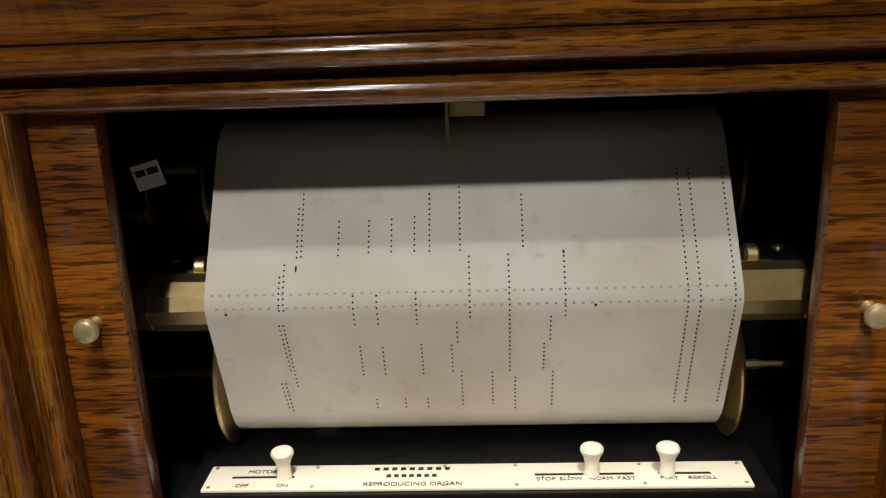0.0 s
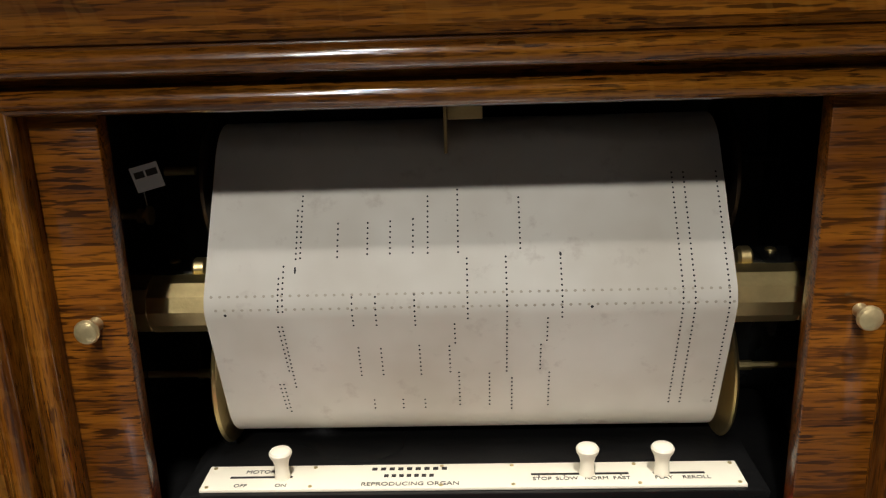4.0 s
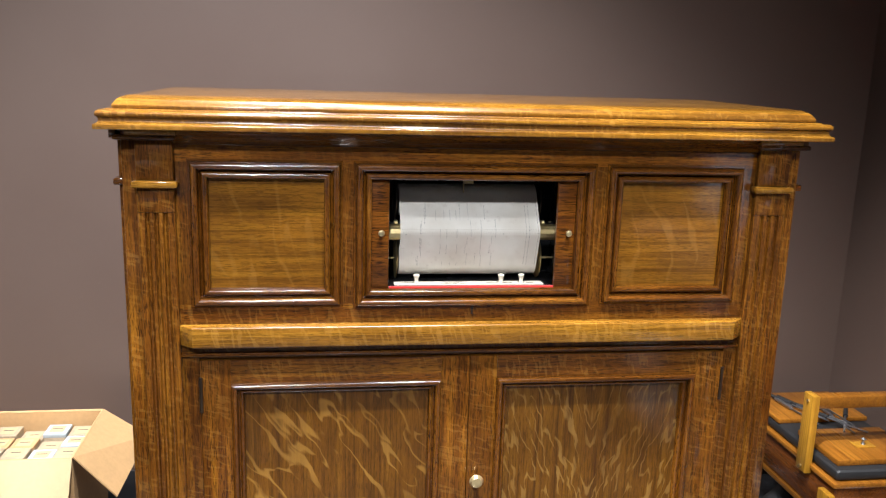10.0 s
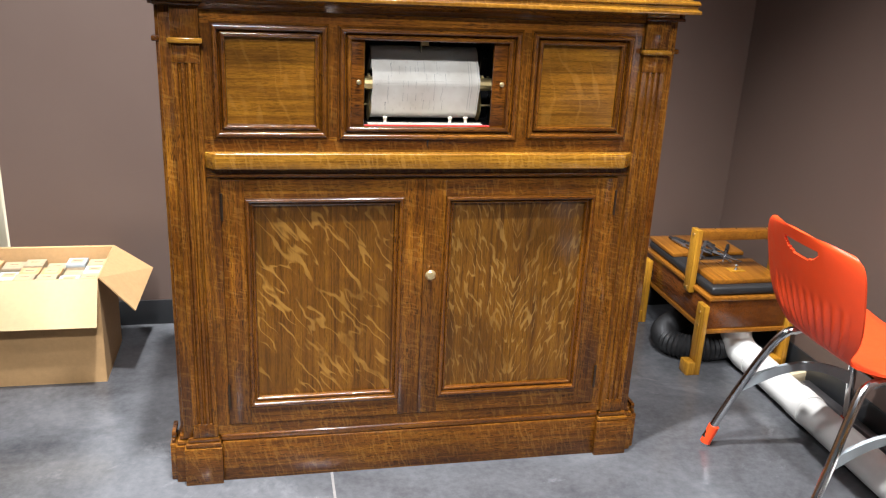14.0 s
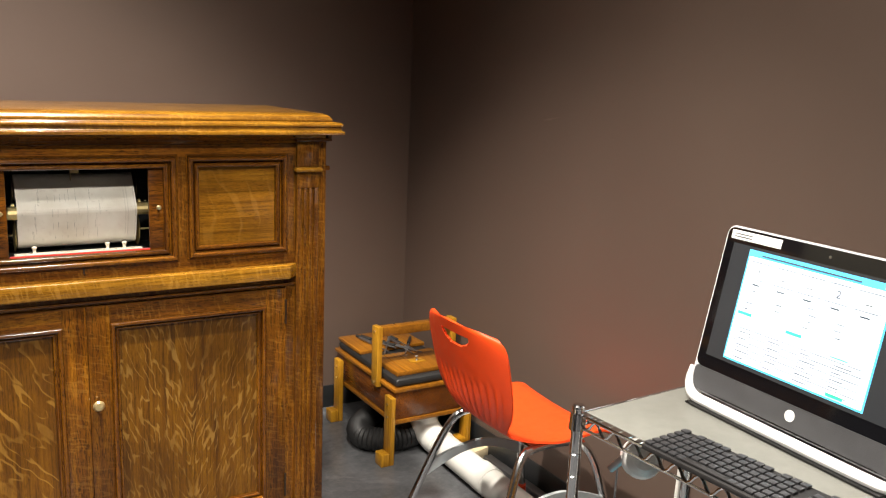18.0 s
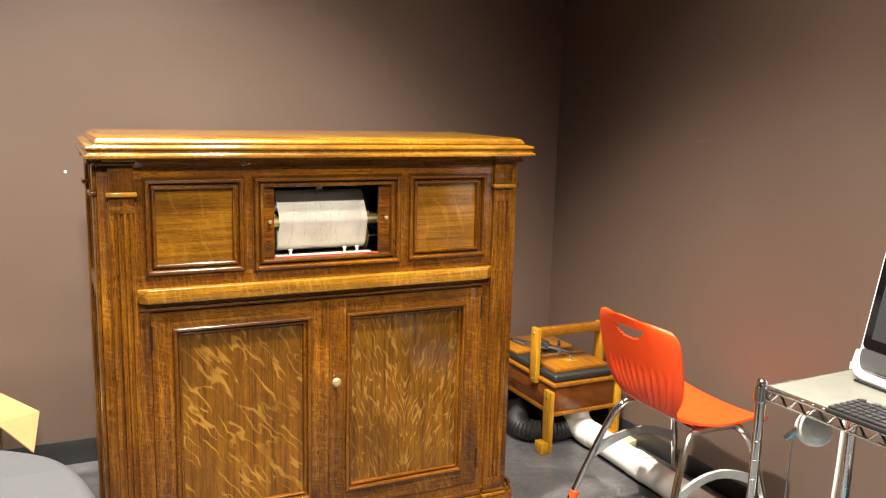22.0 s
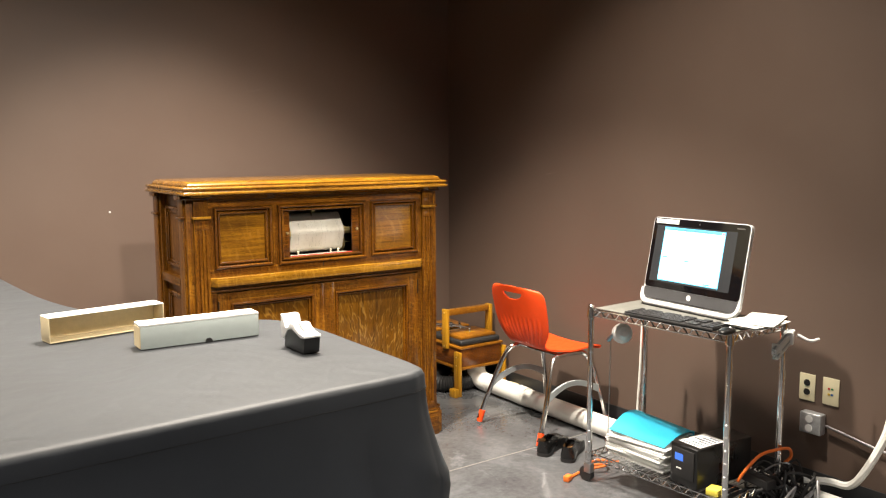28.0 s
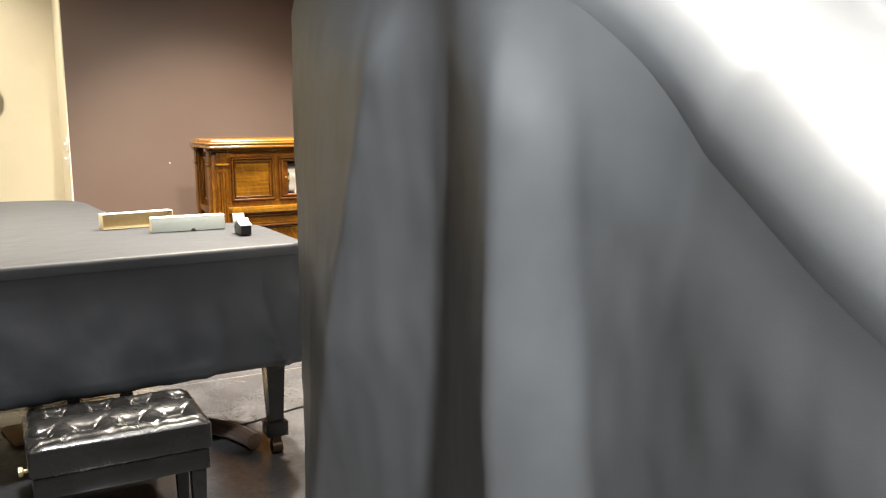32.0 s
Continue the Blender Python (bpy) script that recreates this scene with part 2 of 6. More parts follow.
IVORY = plain("ivory_celluloid", (0.80, 0.75, 0.60), 0.28, vary=0.03, grain=40, relief=0.03)
BRASS = plain("brass", (0.80, 0.64, 0.30), 0.36, 1.0, vary=0.1, grain=120)
NICKEL = plain("worn_nickel_knob", (0.70, 0.57, 0.30), 0.34, 0.85, vary=0.15, grain=220)
CHROME = plain("chrome", (0.80, 0.80, 0.80), 0.13, 1.0, vary=0.06, grain=60, relief=0.02)
STEEL = plain("dull_steel", (0.42, 0.42, 0.43), 0.38, 1.0, vary=0.1, grain=80)
PALE_BRASS = plain("pale_brass", (0.74, 0.57, 0.28), 0.34, 0.75, vary=0.08, grain=120)
BRONZE = plain("dark_bronze", (0.10, 0.07, 0.045), 0.4, 0.9, vary=0.15, grain=120)
BRONZE_DULL = plain("tarnished_shaded_brass", (0.30, 0.21, 0.085), 0.42, 0.85, vary=0.25, grain=90)
RED_FELT = plain("red_felt", (0.55, 0.020, 0.012), 0.9, sheen=0.4, grain=300)
ORANGE = plain("orange_plastic", (0.80, 0.066, 0.006), 0.45, vary=0.04, grain=500, relief=0.1)
WHITE_PVC = plain("white_pvc", (0.74, 0.73, 0.68), 0.35, vary=0.06, grain=14, relief=0.03)
WHITE = plain("white_plastic", (0.70, 0.70, 0.69), 0.35, vary=0.04, grain=30, relief=0.03)
CREAM_PL = plain("cream_cover_plate", (0.72, 0.66, 0.45), 0.35, vary=0.04, grain=50, relief=0.03)
PAPER_W = plain("white_paper", (0.80, 0.80, 0.77), 0.8, vary=0.03, grain=40, relief=0.05)
CYAN = plain("blue_card", (0.02, 0.42, 0.62), 0.5, vary=0.05, grain=40, relief=0.05)
RUBBER = plain("black_rubber", (0.014, 0.014, 0.014), 0.55, vary=0.15, grain=60)
CARD = plain("cardboard", (0.47, 0.29, 0.12), 0.85, vary=0.09, grain=70, relief=0.2)
CARD_PALE = plain("pale_cardboard", (0.44, 0.33, 0.17), 0.85, vary=0.06, grain=70, relief=0.15)
GREY_PIPE = plain("grey_painted_wood", (0.36, 0.40, 0.41), 0.5, vary=0.08, grain=40)
PALE_WOOD = plain("pale_raw_wood", (0.70, 0.58, 0.36), 0.55, vary=0.09, grain=60)


def wall_paint():
    mat, tree, bsdf = nodes_of("brown_wall_paint")
    vec = coords(tree, by_object=False)
    broad = noise_of(tree, vec, 1.3, 4, 0.6)
    roller = noise_of(tree, vec, 420, 3, 0.6)
    c = ramp(tree, broad, [(0.3, (0.099, 0.067, 0.052)), (0.7, (0.113, 0.078, 0.060))])
    rub = noise_of(tree, coords(tree, (0.12, 0.12, 1.0), (12, 9, 0), by_object=False), 22, 5, 0.7, 0.6)
    c = mix(tree, ramp(tree, rub, [(0.70, (0.0,)), (0.82, (0.45,))]), c, (0.24, 0.19, 0.16))
    nick = noise_of(tree, vec, 34, 2, 0.4)
    c = mix(tree, ramp(tree, nick, [(0.86, (0.0,)), (0.88, (0.5,))]), c, (0.4, 0.36, 0.3))
    link(tree, c, bsdf.inputs["Base Color"])
    link(tree, ramp(tree, broad, [(0.3, (0.40,)), (0.7, (0.52,))]), bsdf.inputs["Roughness"])
    bump(tree, roller, 0.12, 0.0008, bsdf)
    return mat


WALL = wall_paint()
CREAM = plain("cream_wall_paint", (0.66, 0.60, 0.44), 0.6, vary=0.03, grain=6.0, relief=0.0)
CEIL = plain("ceiling_paint", (0.03, 0.028, 0.026), 0.9, vary=0.05, grain=6.0, relief=0.0)
BASE = plain("black_skirting", (0.02, 0.021, 0.022), 0.4, vary=0.15, grain=20)


def cloth(name, colour, sheen=0.3, rough=0.75, crease=0.22):
    mat, tree, bsdf = nodes_of(name)
    vec = coords(tree, by_object=False)
    weave = noise_of(tree, vec, 900, 2, 0.6)
    broad = noise_of(tree, vec, 3.2, 5, 0.6)
    c = ramp(tree, broad, [(0.3, tuple(v * 0.82 for v in colour)), (0.7, tuple(v * 1.15 for v in colour))])
    link(tree, c, bsdf.inputs["Base Color"])
    bsdf.inputs["Roughness"].default_value = rough
    bsdf.inputs["Sheen Weight"].default_value = sheen
    bsdf.inputs["Sheen Roughness"].default_value = 0.4
    b1 = add(tree, "ShaderNodeBump", Strength=0.12, Distance=0.001)
    link(tree, weave, b1.inputs["Height"])
    b2 = add(tree, "ShaderNodeBump", Strength=crease, Distance=0.02)
    ridge = ramp(tree, noise_of(tree, coords(tree, (1, 1, 0.45), (18, 24, 0), by_object=False), 4.5, 1.5, 0.5, 0.8), [(0.36, (0.0,)), (0.50, (1.0,)), (0.64, (0.0,))])
    link(tree, mix(tree, 0.8, ridge, noise_of(tree, vec, 9, 3, 0.5)), b2.inputs["Height"])
    link(tree, b1.outputs[0], b2.inputs["Normal"])
    link(tree, b2.outputs[0], bsdf.inputs["Normal"])
    return mat


CLOTH = cloth("charcoal_cloth", (0.024, 0.027, 0.031), 0.04, 0.6)
COVER = cloth("grey_satin_cover", (0.086, 0.093, 0.098), 0.0, 0.45, 0.05)


def leather():
    mat, tree, bsdf = nodes_of("black_leather")
    vec = coords(tree, by_object=False)
    v = add(tree, "ShaderNodeTexVoronoi", Scale=260.0)
    link(tree, vec, v.inputs["Vector"])
    bsdf.inputs["Base Color"].default_value = (0.008, 0.008, 0.008, 1)
    r = ramp(tree, noise_of(tree, vec, 12, 4), [(0.3, (0.2,)), (0.7, (0.34,))])
    link(tree, r, bsdf.inputs["Roughness"])
    bump(tree, v.outputs["Distance"], 0.2, 0.0008, bsdf)
    return mat


LEATHER = leather()


def concrete():
    mat, tree, bsdf = nodes_of("polished_concrete")
    vec = coords(tree, by_object=False)
    cloud = noise_of(tree, vec, 2.2, 6, 0.62, 0.5)
    fine = noise_of(tree, vec, 38, 6, 0.7)
    c = ramp(tree, cloud, [(0.3, (0.038, 0.040, 0.045)), (0.52, (0.090, 0.094, 0.101)), (0.75, (0.17, 0.175, 0.184))])
    c = mix(tree, 0.35, c, ramp(tree, fine, [(0.3, (0.04, 0.04, 0.04)), (0.7, (0.13, 0.128, 0.125))]))
    scuff = noise_of(tree, coords(tree, (1, 0.35, 1), (0, 0, 25), by_object=False), 11, 5, 0.7, 1.5)
    marks = ramp(tree, scuff, [(0.70, (0.0,)), (0.86, (0.4,))])
    c = mix(tree, marks, c, (0.30, 0.30, 0.29))
    spots = noise_of(tree, vec, 3.2, 8, 0.72, 0.6)
    c = mix(tree, ramp(tree, spots, [(0.58, (0.0,)), (0.74, (0.55,))]), c, (0.24, 0.245, 0.255))
    hair = noise_of(tree, coords(tree, (1, 0.04, 1), (0, 0, -52), by_object=False), 60, 3, 0.6, 0.4)
    c = mix(tree, ramp(tree, hair, [(0.74, (0.0,)), (0.80, (0.25,))]), c, (0.3, 0.3, 0.3))
    link(tree, c, bsdf.inputs["Base Color"])
    link(tree, ramp(tree, fine, [(0.3, (0.12,)), (0.7, (0.26,))]), bsdf.inputs["Roughness"])
    bump(tree, fine, 0.08, 0.002, bsdf)
    return mat


CONCRETE = concrete()


def roll_paper():
    mat, tree, bsdf = nodes_of("aged_roll_paper")
    vec = coords(tree, by_object=False)
    foxed = noise_of(tree, vec, 55, 5, 0.65)
    broad = noise_of(tree, vec, 14, 3)
    c = ramp(tree, broad, [(0.3, (0.60, 0.565, 0.48)), (0.7, (0.74, 0.72, 0.645))])
    c = mix(tree, ramp(tree, foxed, [(0.60, (0.0,)), (0.78, (0.5,))]), c, (0.38, 0.32, 0.26))
    link(tree, c, bsdf.inputs["Base Color"])
    bsdf.inputs["Roughness"].default_value = 0.55
    bump(tree, foxed, 0.06, 0.001, bsdf)
    return mat


ROLL_PAPER = roll_paper()


def glass_black():
    mat, tree, bsdf = nodes_of("black_glass")
    bsdf.inputs["Base Color"].default_value = (0.004, 0.004, 0.005, 1)
    bsdf.inputs["Roughness"].default_value = 0.06
    return mat


def glow(name, colour, strength):
    mat, tree, bsdf = nodes_of(name)
    bsdf.inputs["Base Color"].default_value = (*colour, 1)
    bsdf.inputs["Emission Color"].default_value = (*colour, 1)
    bsdf.inputs["Emission Strength"].default_value = strength
    bsdf.inputs["Roughness"].default_value = 0.2
    return mat


GLASS_BLACK = glass_black()
SCREEN_WHITE = glow("lit_screen_white", (0.86, 0.93, 1.0), 0.42)
SCREEN_BLUE = glow("lit_screen_blue", (0.10, 0.55, 0.85), 0.8)
SCREEN_GREEN = glow("lit_screen_green", (0.06, 0.8, 0.35), 0.7)
SCREEN_GREY = glow("lit_screen_grey", (0.07, 0.085, 0.11), 0.25)
SCREEN_RED = glow("lit_screen_red", (0.9, 0.2, 0.25), 0.6)
INK = plain("black_ink", (0.02, 0.018, 0.016), 0.6, vary=0.1, relief=0)

# ---- helpers for building ----


def thing(name, m, label="", category="", group="", kind=""):
    ob = new(name)
    ob.empty_display_size = 0.05
    ob.matrix_basis = m
    return tagged(ob, label, category, group, kind)


def finish(bm, name, mat, smooth):
    bmesh.ops.recalc_face_normals(bm, faces=bm.faces[:])
    me = bpy.data.meshes.new(name)
    bm.to_mesh(me)
    bm.free()
    me.materials.append(mat)
    if smooth:
        me.shade_smooth()
        me.set_sharp_from_angle(angle=radians(smooth if smooth is not True else 28))
    return me


def part(name, bm, mat, parent, label="", smooth=True):
    ob = new(name, finish(bm, name, mat, smooth))
    ob.parent = parent
    return tagged(ob, label)


def solo(name, bm, mat, label="", category="", group="", kind="", m=None, smooth=True):
    ob = new(name, finish(bm, name, mat, smooth))
    if m is not None:
        ob.matrix_basis = m
    return tagged(ob, label, category, group, kind)


def cube(bm, x0, x1, y0, y1, z0, z1, bevel=0.0, turn=None):
    m = Matrix.Translation(((x0 + x1) / 2, (y0 + y1) / 2, (z0 + z1) / 2))
    if turn is not None:
        m = m @ turn
    m = m @ Matrix.Diagonal((x1 - x0, y1 - y0, z1 - z0, 1))
    made = bmesh.ops.create_cube(bm, size=1, matrix=m)
    if bevel:
        edges = list({e for v in made["verts"] for e in v.link_edges})
        bmesh.ops.bevel(bm, geom=edges, offset=bevel, segments=3 if bevel > 0.005 else 2, affect="EDGES", profile=0.5)
    return bm


def boxed(*a, **k):
    return cube(bmesh.new(), *a, **k)


def rod(bm, a, b, r0, r1=None, n=16):
    a, b = Vector(a), Vector(b)
    m = Matrix.Translation((a + b) / 2) @ (b - a).to_track_quat("Z", "Y").to_matrix().to_4x4()
    bmesh.ops.create_cone(bm, cap_ends=True, segments=n, radius1=r0, radius2=r0 if r1 is None else r1, depth=(b - a).length, matrix=m)
    return bm


def rods(a, b, r0, r1=None, n=16):
    return rod(bmesh.new(), a, b, r0, r1, n)


def smooth_path(points, per=8, closed=False):
    """Catmull-Rom points through the given ones."""
    p = [Vector(q) for q in points]
    ext = [p[-1]] + p + [p[0], p[1]] if closed else [2 * p[0] - p[1]] + p + [2 * p[-1] - p[-2]]
    out = []
    for i in range(1, len(ext) - 2):
        a, b, c, d = ext[i - 1 : i + 3]
        for k in range(per):
            t = k / per
            out.append(0.5 * (2 * b + (c - a) * t + (2 * a - 5 * b + 4 * c - d) * t * t + (3 * b - a - 3 * c + d) * t ** 3))
    if not closed:
        out.append(p[-1])
    return out


def tube(bm, path, r, n=10, closed=False, ribs=0.0):
    """A round tube along a path; ribs swells every second ring."""
    path = [Vector(q) for q in path]
    rings = []
    up = Vector((0, 0, 1))
    count = len(path)
    for i, q in enumerate(path):
        a = path[i - 1] if (i or closed) else path[i]
        b = path[(i + 1) % count] if (i < count - 1 or closed) else path[i]
        d = (b - a).normalized()
        s = d.cross(up)
        s = s.normalized() if s.length > 0.05 else d.cross(Vector((0, 1, 0))).normalized()
        u = s.cross(d).normalized()
        rr = (r(i / max(1, count - 1)) if callable(r) else r) * (1 + ribs * (i % 2))
        rings.append([bm.verts.new(q + rr * (math.cos(2 * math.pi * k / n) * s + math.sin(2 * math.pi * k / n) * u)) for k in range(n)])
    pairs = list(zip(rings, rings[1:])) + ([(rings[-1], rings[0])] if closed else [])
    for a, b in pairs:
        for k in range(n):
            bm.faces.new((a[k], a[(k + 1) % n], b[(k + 1) % n], b[k]))
    if not closed:
        bm.faces.new(rings[0][::-1])
        bm.faces.new(rings[-1])
    return bm


def tubes(path, r, n=10, closed=False, ribs=0.0):
    return tube(bmesh.new(), path, r, n, closed, ribs)


def lathe(profile, m=None, n=24):
    """Turns (radius, height) points round z."""
    bm = bmesh.new()
    m = m or Matrix()
    rings = [[bm.verts.new(m @ Vector((r * math.cos(2 * math.pi * k / n), r * math.sin(2 * math.pi * k / n), h))) for k in range(n)] for r, h in profile]
    for a, b in zip(rings, rings[1:]):
        for k in range(n):
            bm.faces.new((a[k], a[(k + 1) % n], b[(k + 1) % n], b[k]))
    bm.faces.new(rings[0][::-1])
    bm.faces.new(rings[-1])
    return bm


def grid(f, nu, nv, thick=0.0):
    """A sheet of points f(u, v); thick makes it a solid sheet."""
    bm = bmesh.new()
    v = [[bm.verts.new(f(i / nu, j / nv)) for j in range(nv + 1)] for i in range(nu + 1)]
    for i in range(nu):
        for j in range(nv):
            bm.faces.new((v[i][j], v[i + 1][j], v[i + 1][j + 1], v[i][j + 1]))
    if thick:
        bmesh.ops.recalc_face_normals(bm, faces=bm.faces[:])
        bmesh.ops.solidify(bm, geom=bm.faces[:], thickness=thick)
    return bm


def extrude_outline(points, z0, z1, bevel=0.0):
    """A prism over an outline in x, y."""
    bm = bmesh.new()
    f = bm.faces.new([bm.verts.new((x, y, z0)) for x, y in points])
    top = bmesh.ops.extrude_face_region(bm, geom=[f])
    bmesh.ops.translate(bm, vec=(0, 0, z1 - z0), verts=[v for v in top["geom"] if isinstance(v, bmesh.types.BMVert)])
    if bevel:
        bmesh.ops.bevel(bm, geom=[e for e in bm.edges if abs(e.verts[0].co.z - e.verts[1].co.z) < 1e-6], offset=bevel, segments=3, affect="EDGES", profile=0.5)
    return bm


def moulding_side(corner_a, corner_b, inward, profile):
    """One mitred length of a picture-frame moulding in the x, z plane. profile: (distance inwards, y)."""
    bm = bmesh.new()
    a, b, inn = Vector(corner_a), Vector(corner_b), Vector(inward)
    d = (b - a).normalized()
    rows = []
    for s, y in profile:
        p, q = a + (inn + d) * s, b + (inn - d) * s
        rows.append((bm.verts.new((p.x, y, p.y)), bm.verts.new((q.x, y, q.y))))
    for (p0, q0), (p1, q1) in zip(rows, rows[1:] + rows[:1]):
        bm.faces.new((p0, q0, q1, p1))
    bm.faces.new([r[0] for r in rows])
    bm.faces.new([r[1] for r in rows][::-1])
    return bm


def frame_moulding(parent, x0, x1, z0, z1, profile, across, upright, y=0.0):
    prof = [(s, y + d) for s, d in profile]
    part("moulding", moulding_side((x0, z1), (x1, z1), (0, -1), prof), across, parent)
    part("moulding", moulding_side((x0, z0), (x1, z0), (0, 1), prof), across, parent)
    part("moulding", moulding_side((x0, z0), (x0, z1), (1, 0), prof), upright, parent)
    part("moulding", moulding_side((x1, z0), (x1, z1), (-1, 0), prof), upright, parent)


def words(text, size, m, mat, name, parent, align="CENTER"):
    cu = bpy.data.curves.new(name, "FONT")
    cu.body, cu.size, cu.align_x, cu.align_y, cu.extrude = text, size, align, "CENTER", 0.0001
    tmp = bpy.data.objects.new(name, cu)
    scene.collection.objects.link(tmp)
    me = bpy.data.meshes.new_from_object(tmp.evaluated_get(bpy.context.evaluated_depsgraph_get()))
    bpy.data.objects.remove(tmp)
    me.transform(m)
    me.materials.clear()
    me.materials.append(mat)
    ob = new(name, me)
    ob.parent = parent
    return ob


# ---- room ----
XR, YB, XL, YS, H = 1.485, 1.43, -4.2, -7.5, 3.95
solo("floor", grid(lambda u, v: (XL - 0.3 + u * (XR + 0.6 - XL), YS - 0.3 + v * (3.0 - YS), 0), 40, 60), CONCRETE, "dark grey polished concrete floor, scuffed and clouded", "floor", kind="structure", smooth=False)
solo("wall_north", boxed(-1.345, XR + 0.25, YB, YB + 0.62, 0, H), WALL, "dark brown painted wall with a few scuffs", "wall", kind="structure", smooth=False)
solo("wall_east", boxed(XR, XR + 0.2, YS, YB, 0, H), WALL, "dark brown painted side wall with faint scratches", "wall", kind="structure", smooth=False)
solo("wall_alcove", boxed(XL, -1.345, YB + 0.62, YB + 0.8, 0, H), CREAM, "cream painted wall set back behind the brown one", "wall", kind="structure", smooth=False)
solo("wall_alcove_return", boxed(-1.353, -1.345, YB, YB + 0.62, 0, H), CREAM, "cream painted return at the end of the brown wall", "wall", kind="structure", smooth=False)
solo("wall_west", boxed(XL - 0.2, XL, YS, YB + 0.8, 0, H), WALL, "plain brown painted wall", "wall", kind="structure", smooth=False)
solo("wall_south", boxed(XL, XR, YS - 0.2, YS, 0, H), WALL, "plain brown painted wall", "wall", kind="structure", smooth=False)
solo("ceiling", boxed(XL - 0.2, XR + 0.25, YS - 0.2, YB + 0.8, H, H + 0.1), CEIL, "dark painted ceiling", "ceiling", kind="structure", smooth=False)


def skirting(name, x0, x1, y0, y1):
    solo(name, boxed(x0, x1, y0, y1, 0, 0.1, bevel=0.002), BASE, "black rubber skirting along the wall foot", "skirting", kind="structure")


skirting("baseboard_north", -1.345, XR - 0.008, YB - 0.008, YB - 0.0005)
skirting("baseboard_east", XR - 0.008, XR - 0.0005, YS, YB - 0.009)
JOINT = plain("pale_joint_filler", (0.19, 0.18, 0.165), 0.8, vary=0.15, grain=90)
solo("floor_joint", boxed(-0.262, -0.255, YS, YB - 0.01, -0.002, 0.0012), JOINT, "pale filled saw cut in the concrete", "floor joint", kind="structure", smooth=False)
solo("floor_joint", boxed(-0.2545, XR - 0.01, -0.124, -0.118, -0.002, 0.0012), JOINT, "pale filled saw cut in the concrete", "floor joint", kind="structure", smooth=False)
solo("floor_joint", boxed(XL, -0.2625, -0.124, -0.118, -0.002, 0.0012), JOINT, "pale filled saw cut in the concrete", "floor joint", kind="structure", smooth=False)

# ---- organ roll-player cabinet ----
CX, CY = -0.015, 0.355
cab = thing("player_cabinet", pose(CX, CY, 0), "dark quarter-sawn oak organ player cabinet with panelled doors and paper roll", "cabinet")
DEPTH = 0.45
part("back_panel", boxed(-0.60, 0.60, DEPTH - 0.02, DEPTH, 0.10, 1.285), OAK_Z, cab)
part("floor_board", boxed(-0.60, 0.60, 0.022, DEPTH - 0.02, 0.10, 0.13), OAK_X, cab)
# upper front: rails and stiles round three panels
part("top_rail", boxed(-0.553, 0.553, 0, 0.022, 1.232, 1.290), OAK_RAIL, cab)
part("lower_rail", boxed(-0.553, 0.553, 0, 0.022, 0.862, 0.966), OAK_X, cab)
for x0, x1 in ((-0.553, -0.524), (-0.257, -0.227), (0.225, 0.256), (0.524, 0.553)):
    part("stile", boxed(x0, x1, 0.0, 0.0218, 0.966, 1.232), OAK_Z, cab)
HALF_TURN = [radians(22.5 * k) for k in range(9)]
PROF = [(-0.0055, 0.004), (-0.0055, -0.0025), (-0.001, -0.0025), (-0.0005, 0.001)] + [(0.0062 - 0.0062 * math.cos(a), -0.007 - 0.0062 * math.sin(a)) for a in HALF_TURN]
PROF += [(0.0135, 0.004), (0.0165, 0.006)] + [(0.0232 - 0.006 * math.cos(a), 0.002 - 0.006 * math.sin(a)) for a in HALF_TURN]
PROF += [(0.030, 0.006), (0.030, 0.02), (-0.0055, 0.02)]
for x0, x1 in ((-0.524, -0.257), (0.256, 0.524)):
    frame_moulding(cab, x0, x1, 0.966, 1.232, PROF, OAK_DARK_X, OAK_DARK_Z)
    part("panel", boxed(x0 + 0.028, x1 - 0.028, 0.012, 0.024, 0.993, 1.205), OAK_PANEL, cab)
frame_moulding(cab, -0.227, 0.225, 0.962, 1.232, PROF, OAK_DARK_X, OAK_DARK_Z)
# waist rail with chamfered ends
waist = extrude_outline([(-0.552, -0.0005), (-0.552, -0.008), (-0.526, -0.030), (0.526, -0.030), (0.552, -0.008), (0.552, -0.0005)], 0.890, 0.930, 0.0035)
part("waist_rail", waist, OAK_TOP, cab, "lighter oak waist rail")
part("bead", boxed(-0.553, 0.553, -0.006, -0.0006, 0.866, 0.873, bevel=0.002), OAK_DARK_X, cab)
# keyhole
part("keyhole", lathe([(0.0035, 0), (0.0035, 0.002)], Matrix.Translation((-0.003, -0.0005, 0.957)) @ pose(0, 0, 0, 90), 12), BLACK_MATT, cab)
part("keyhole", boxed(-0.0045, -0.0015, -0.0025, -0.0005, 0.943, 0.955), BLACK_MATT, cab)
# corner posts, each with a fluted pilaster on its front and a plain one on its side


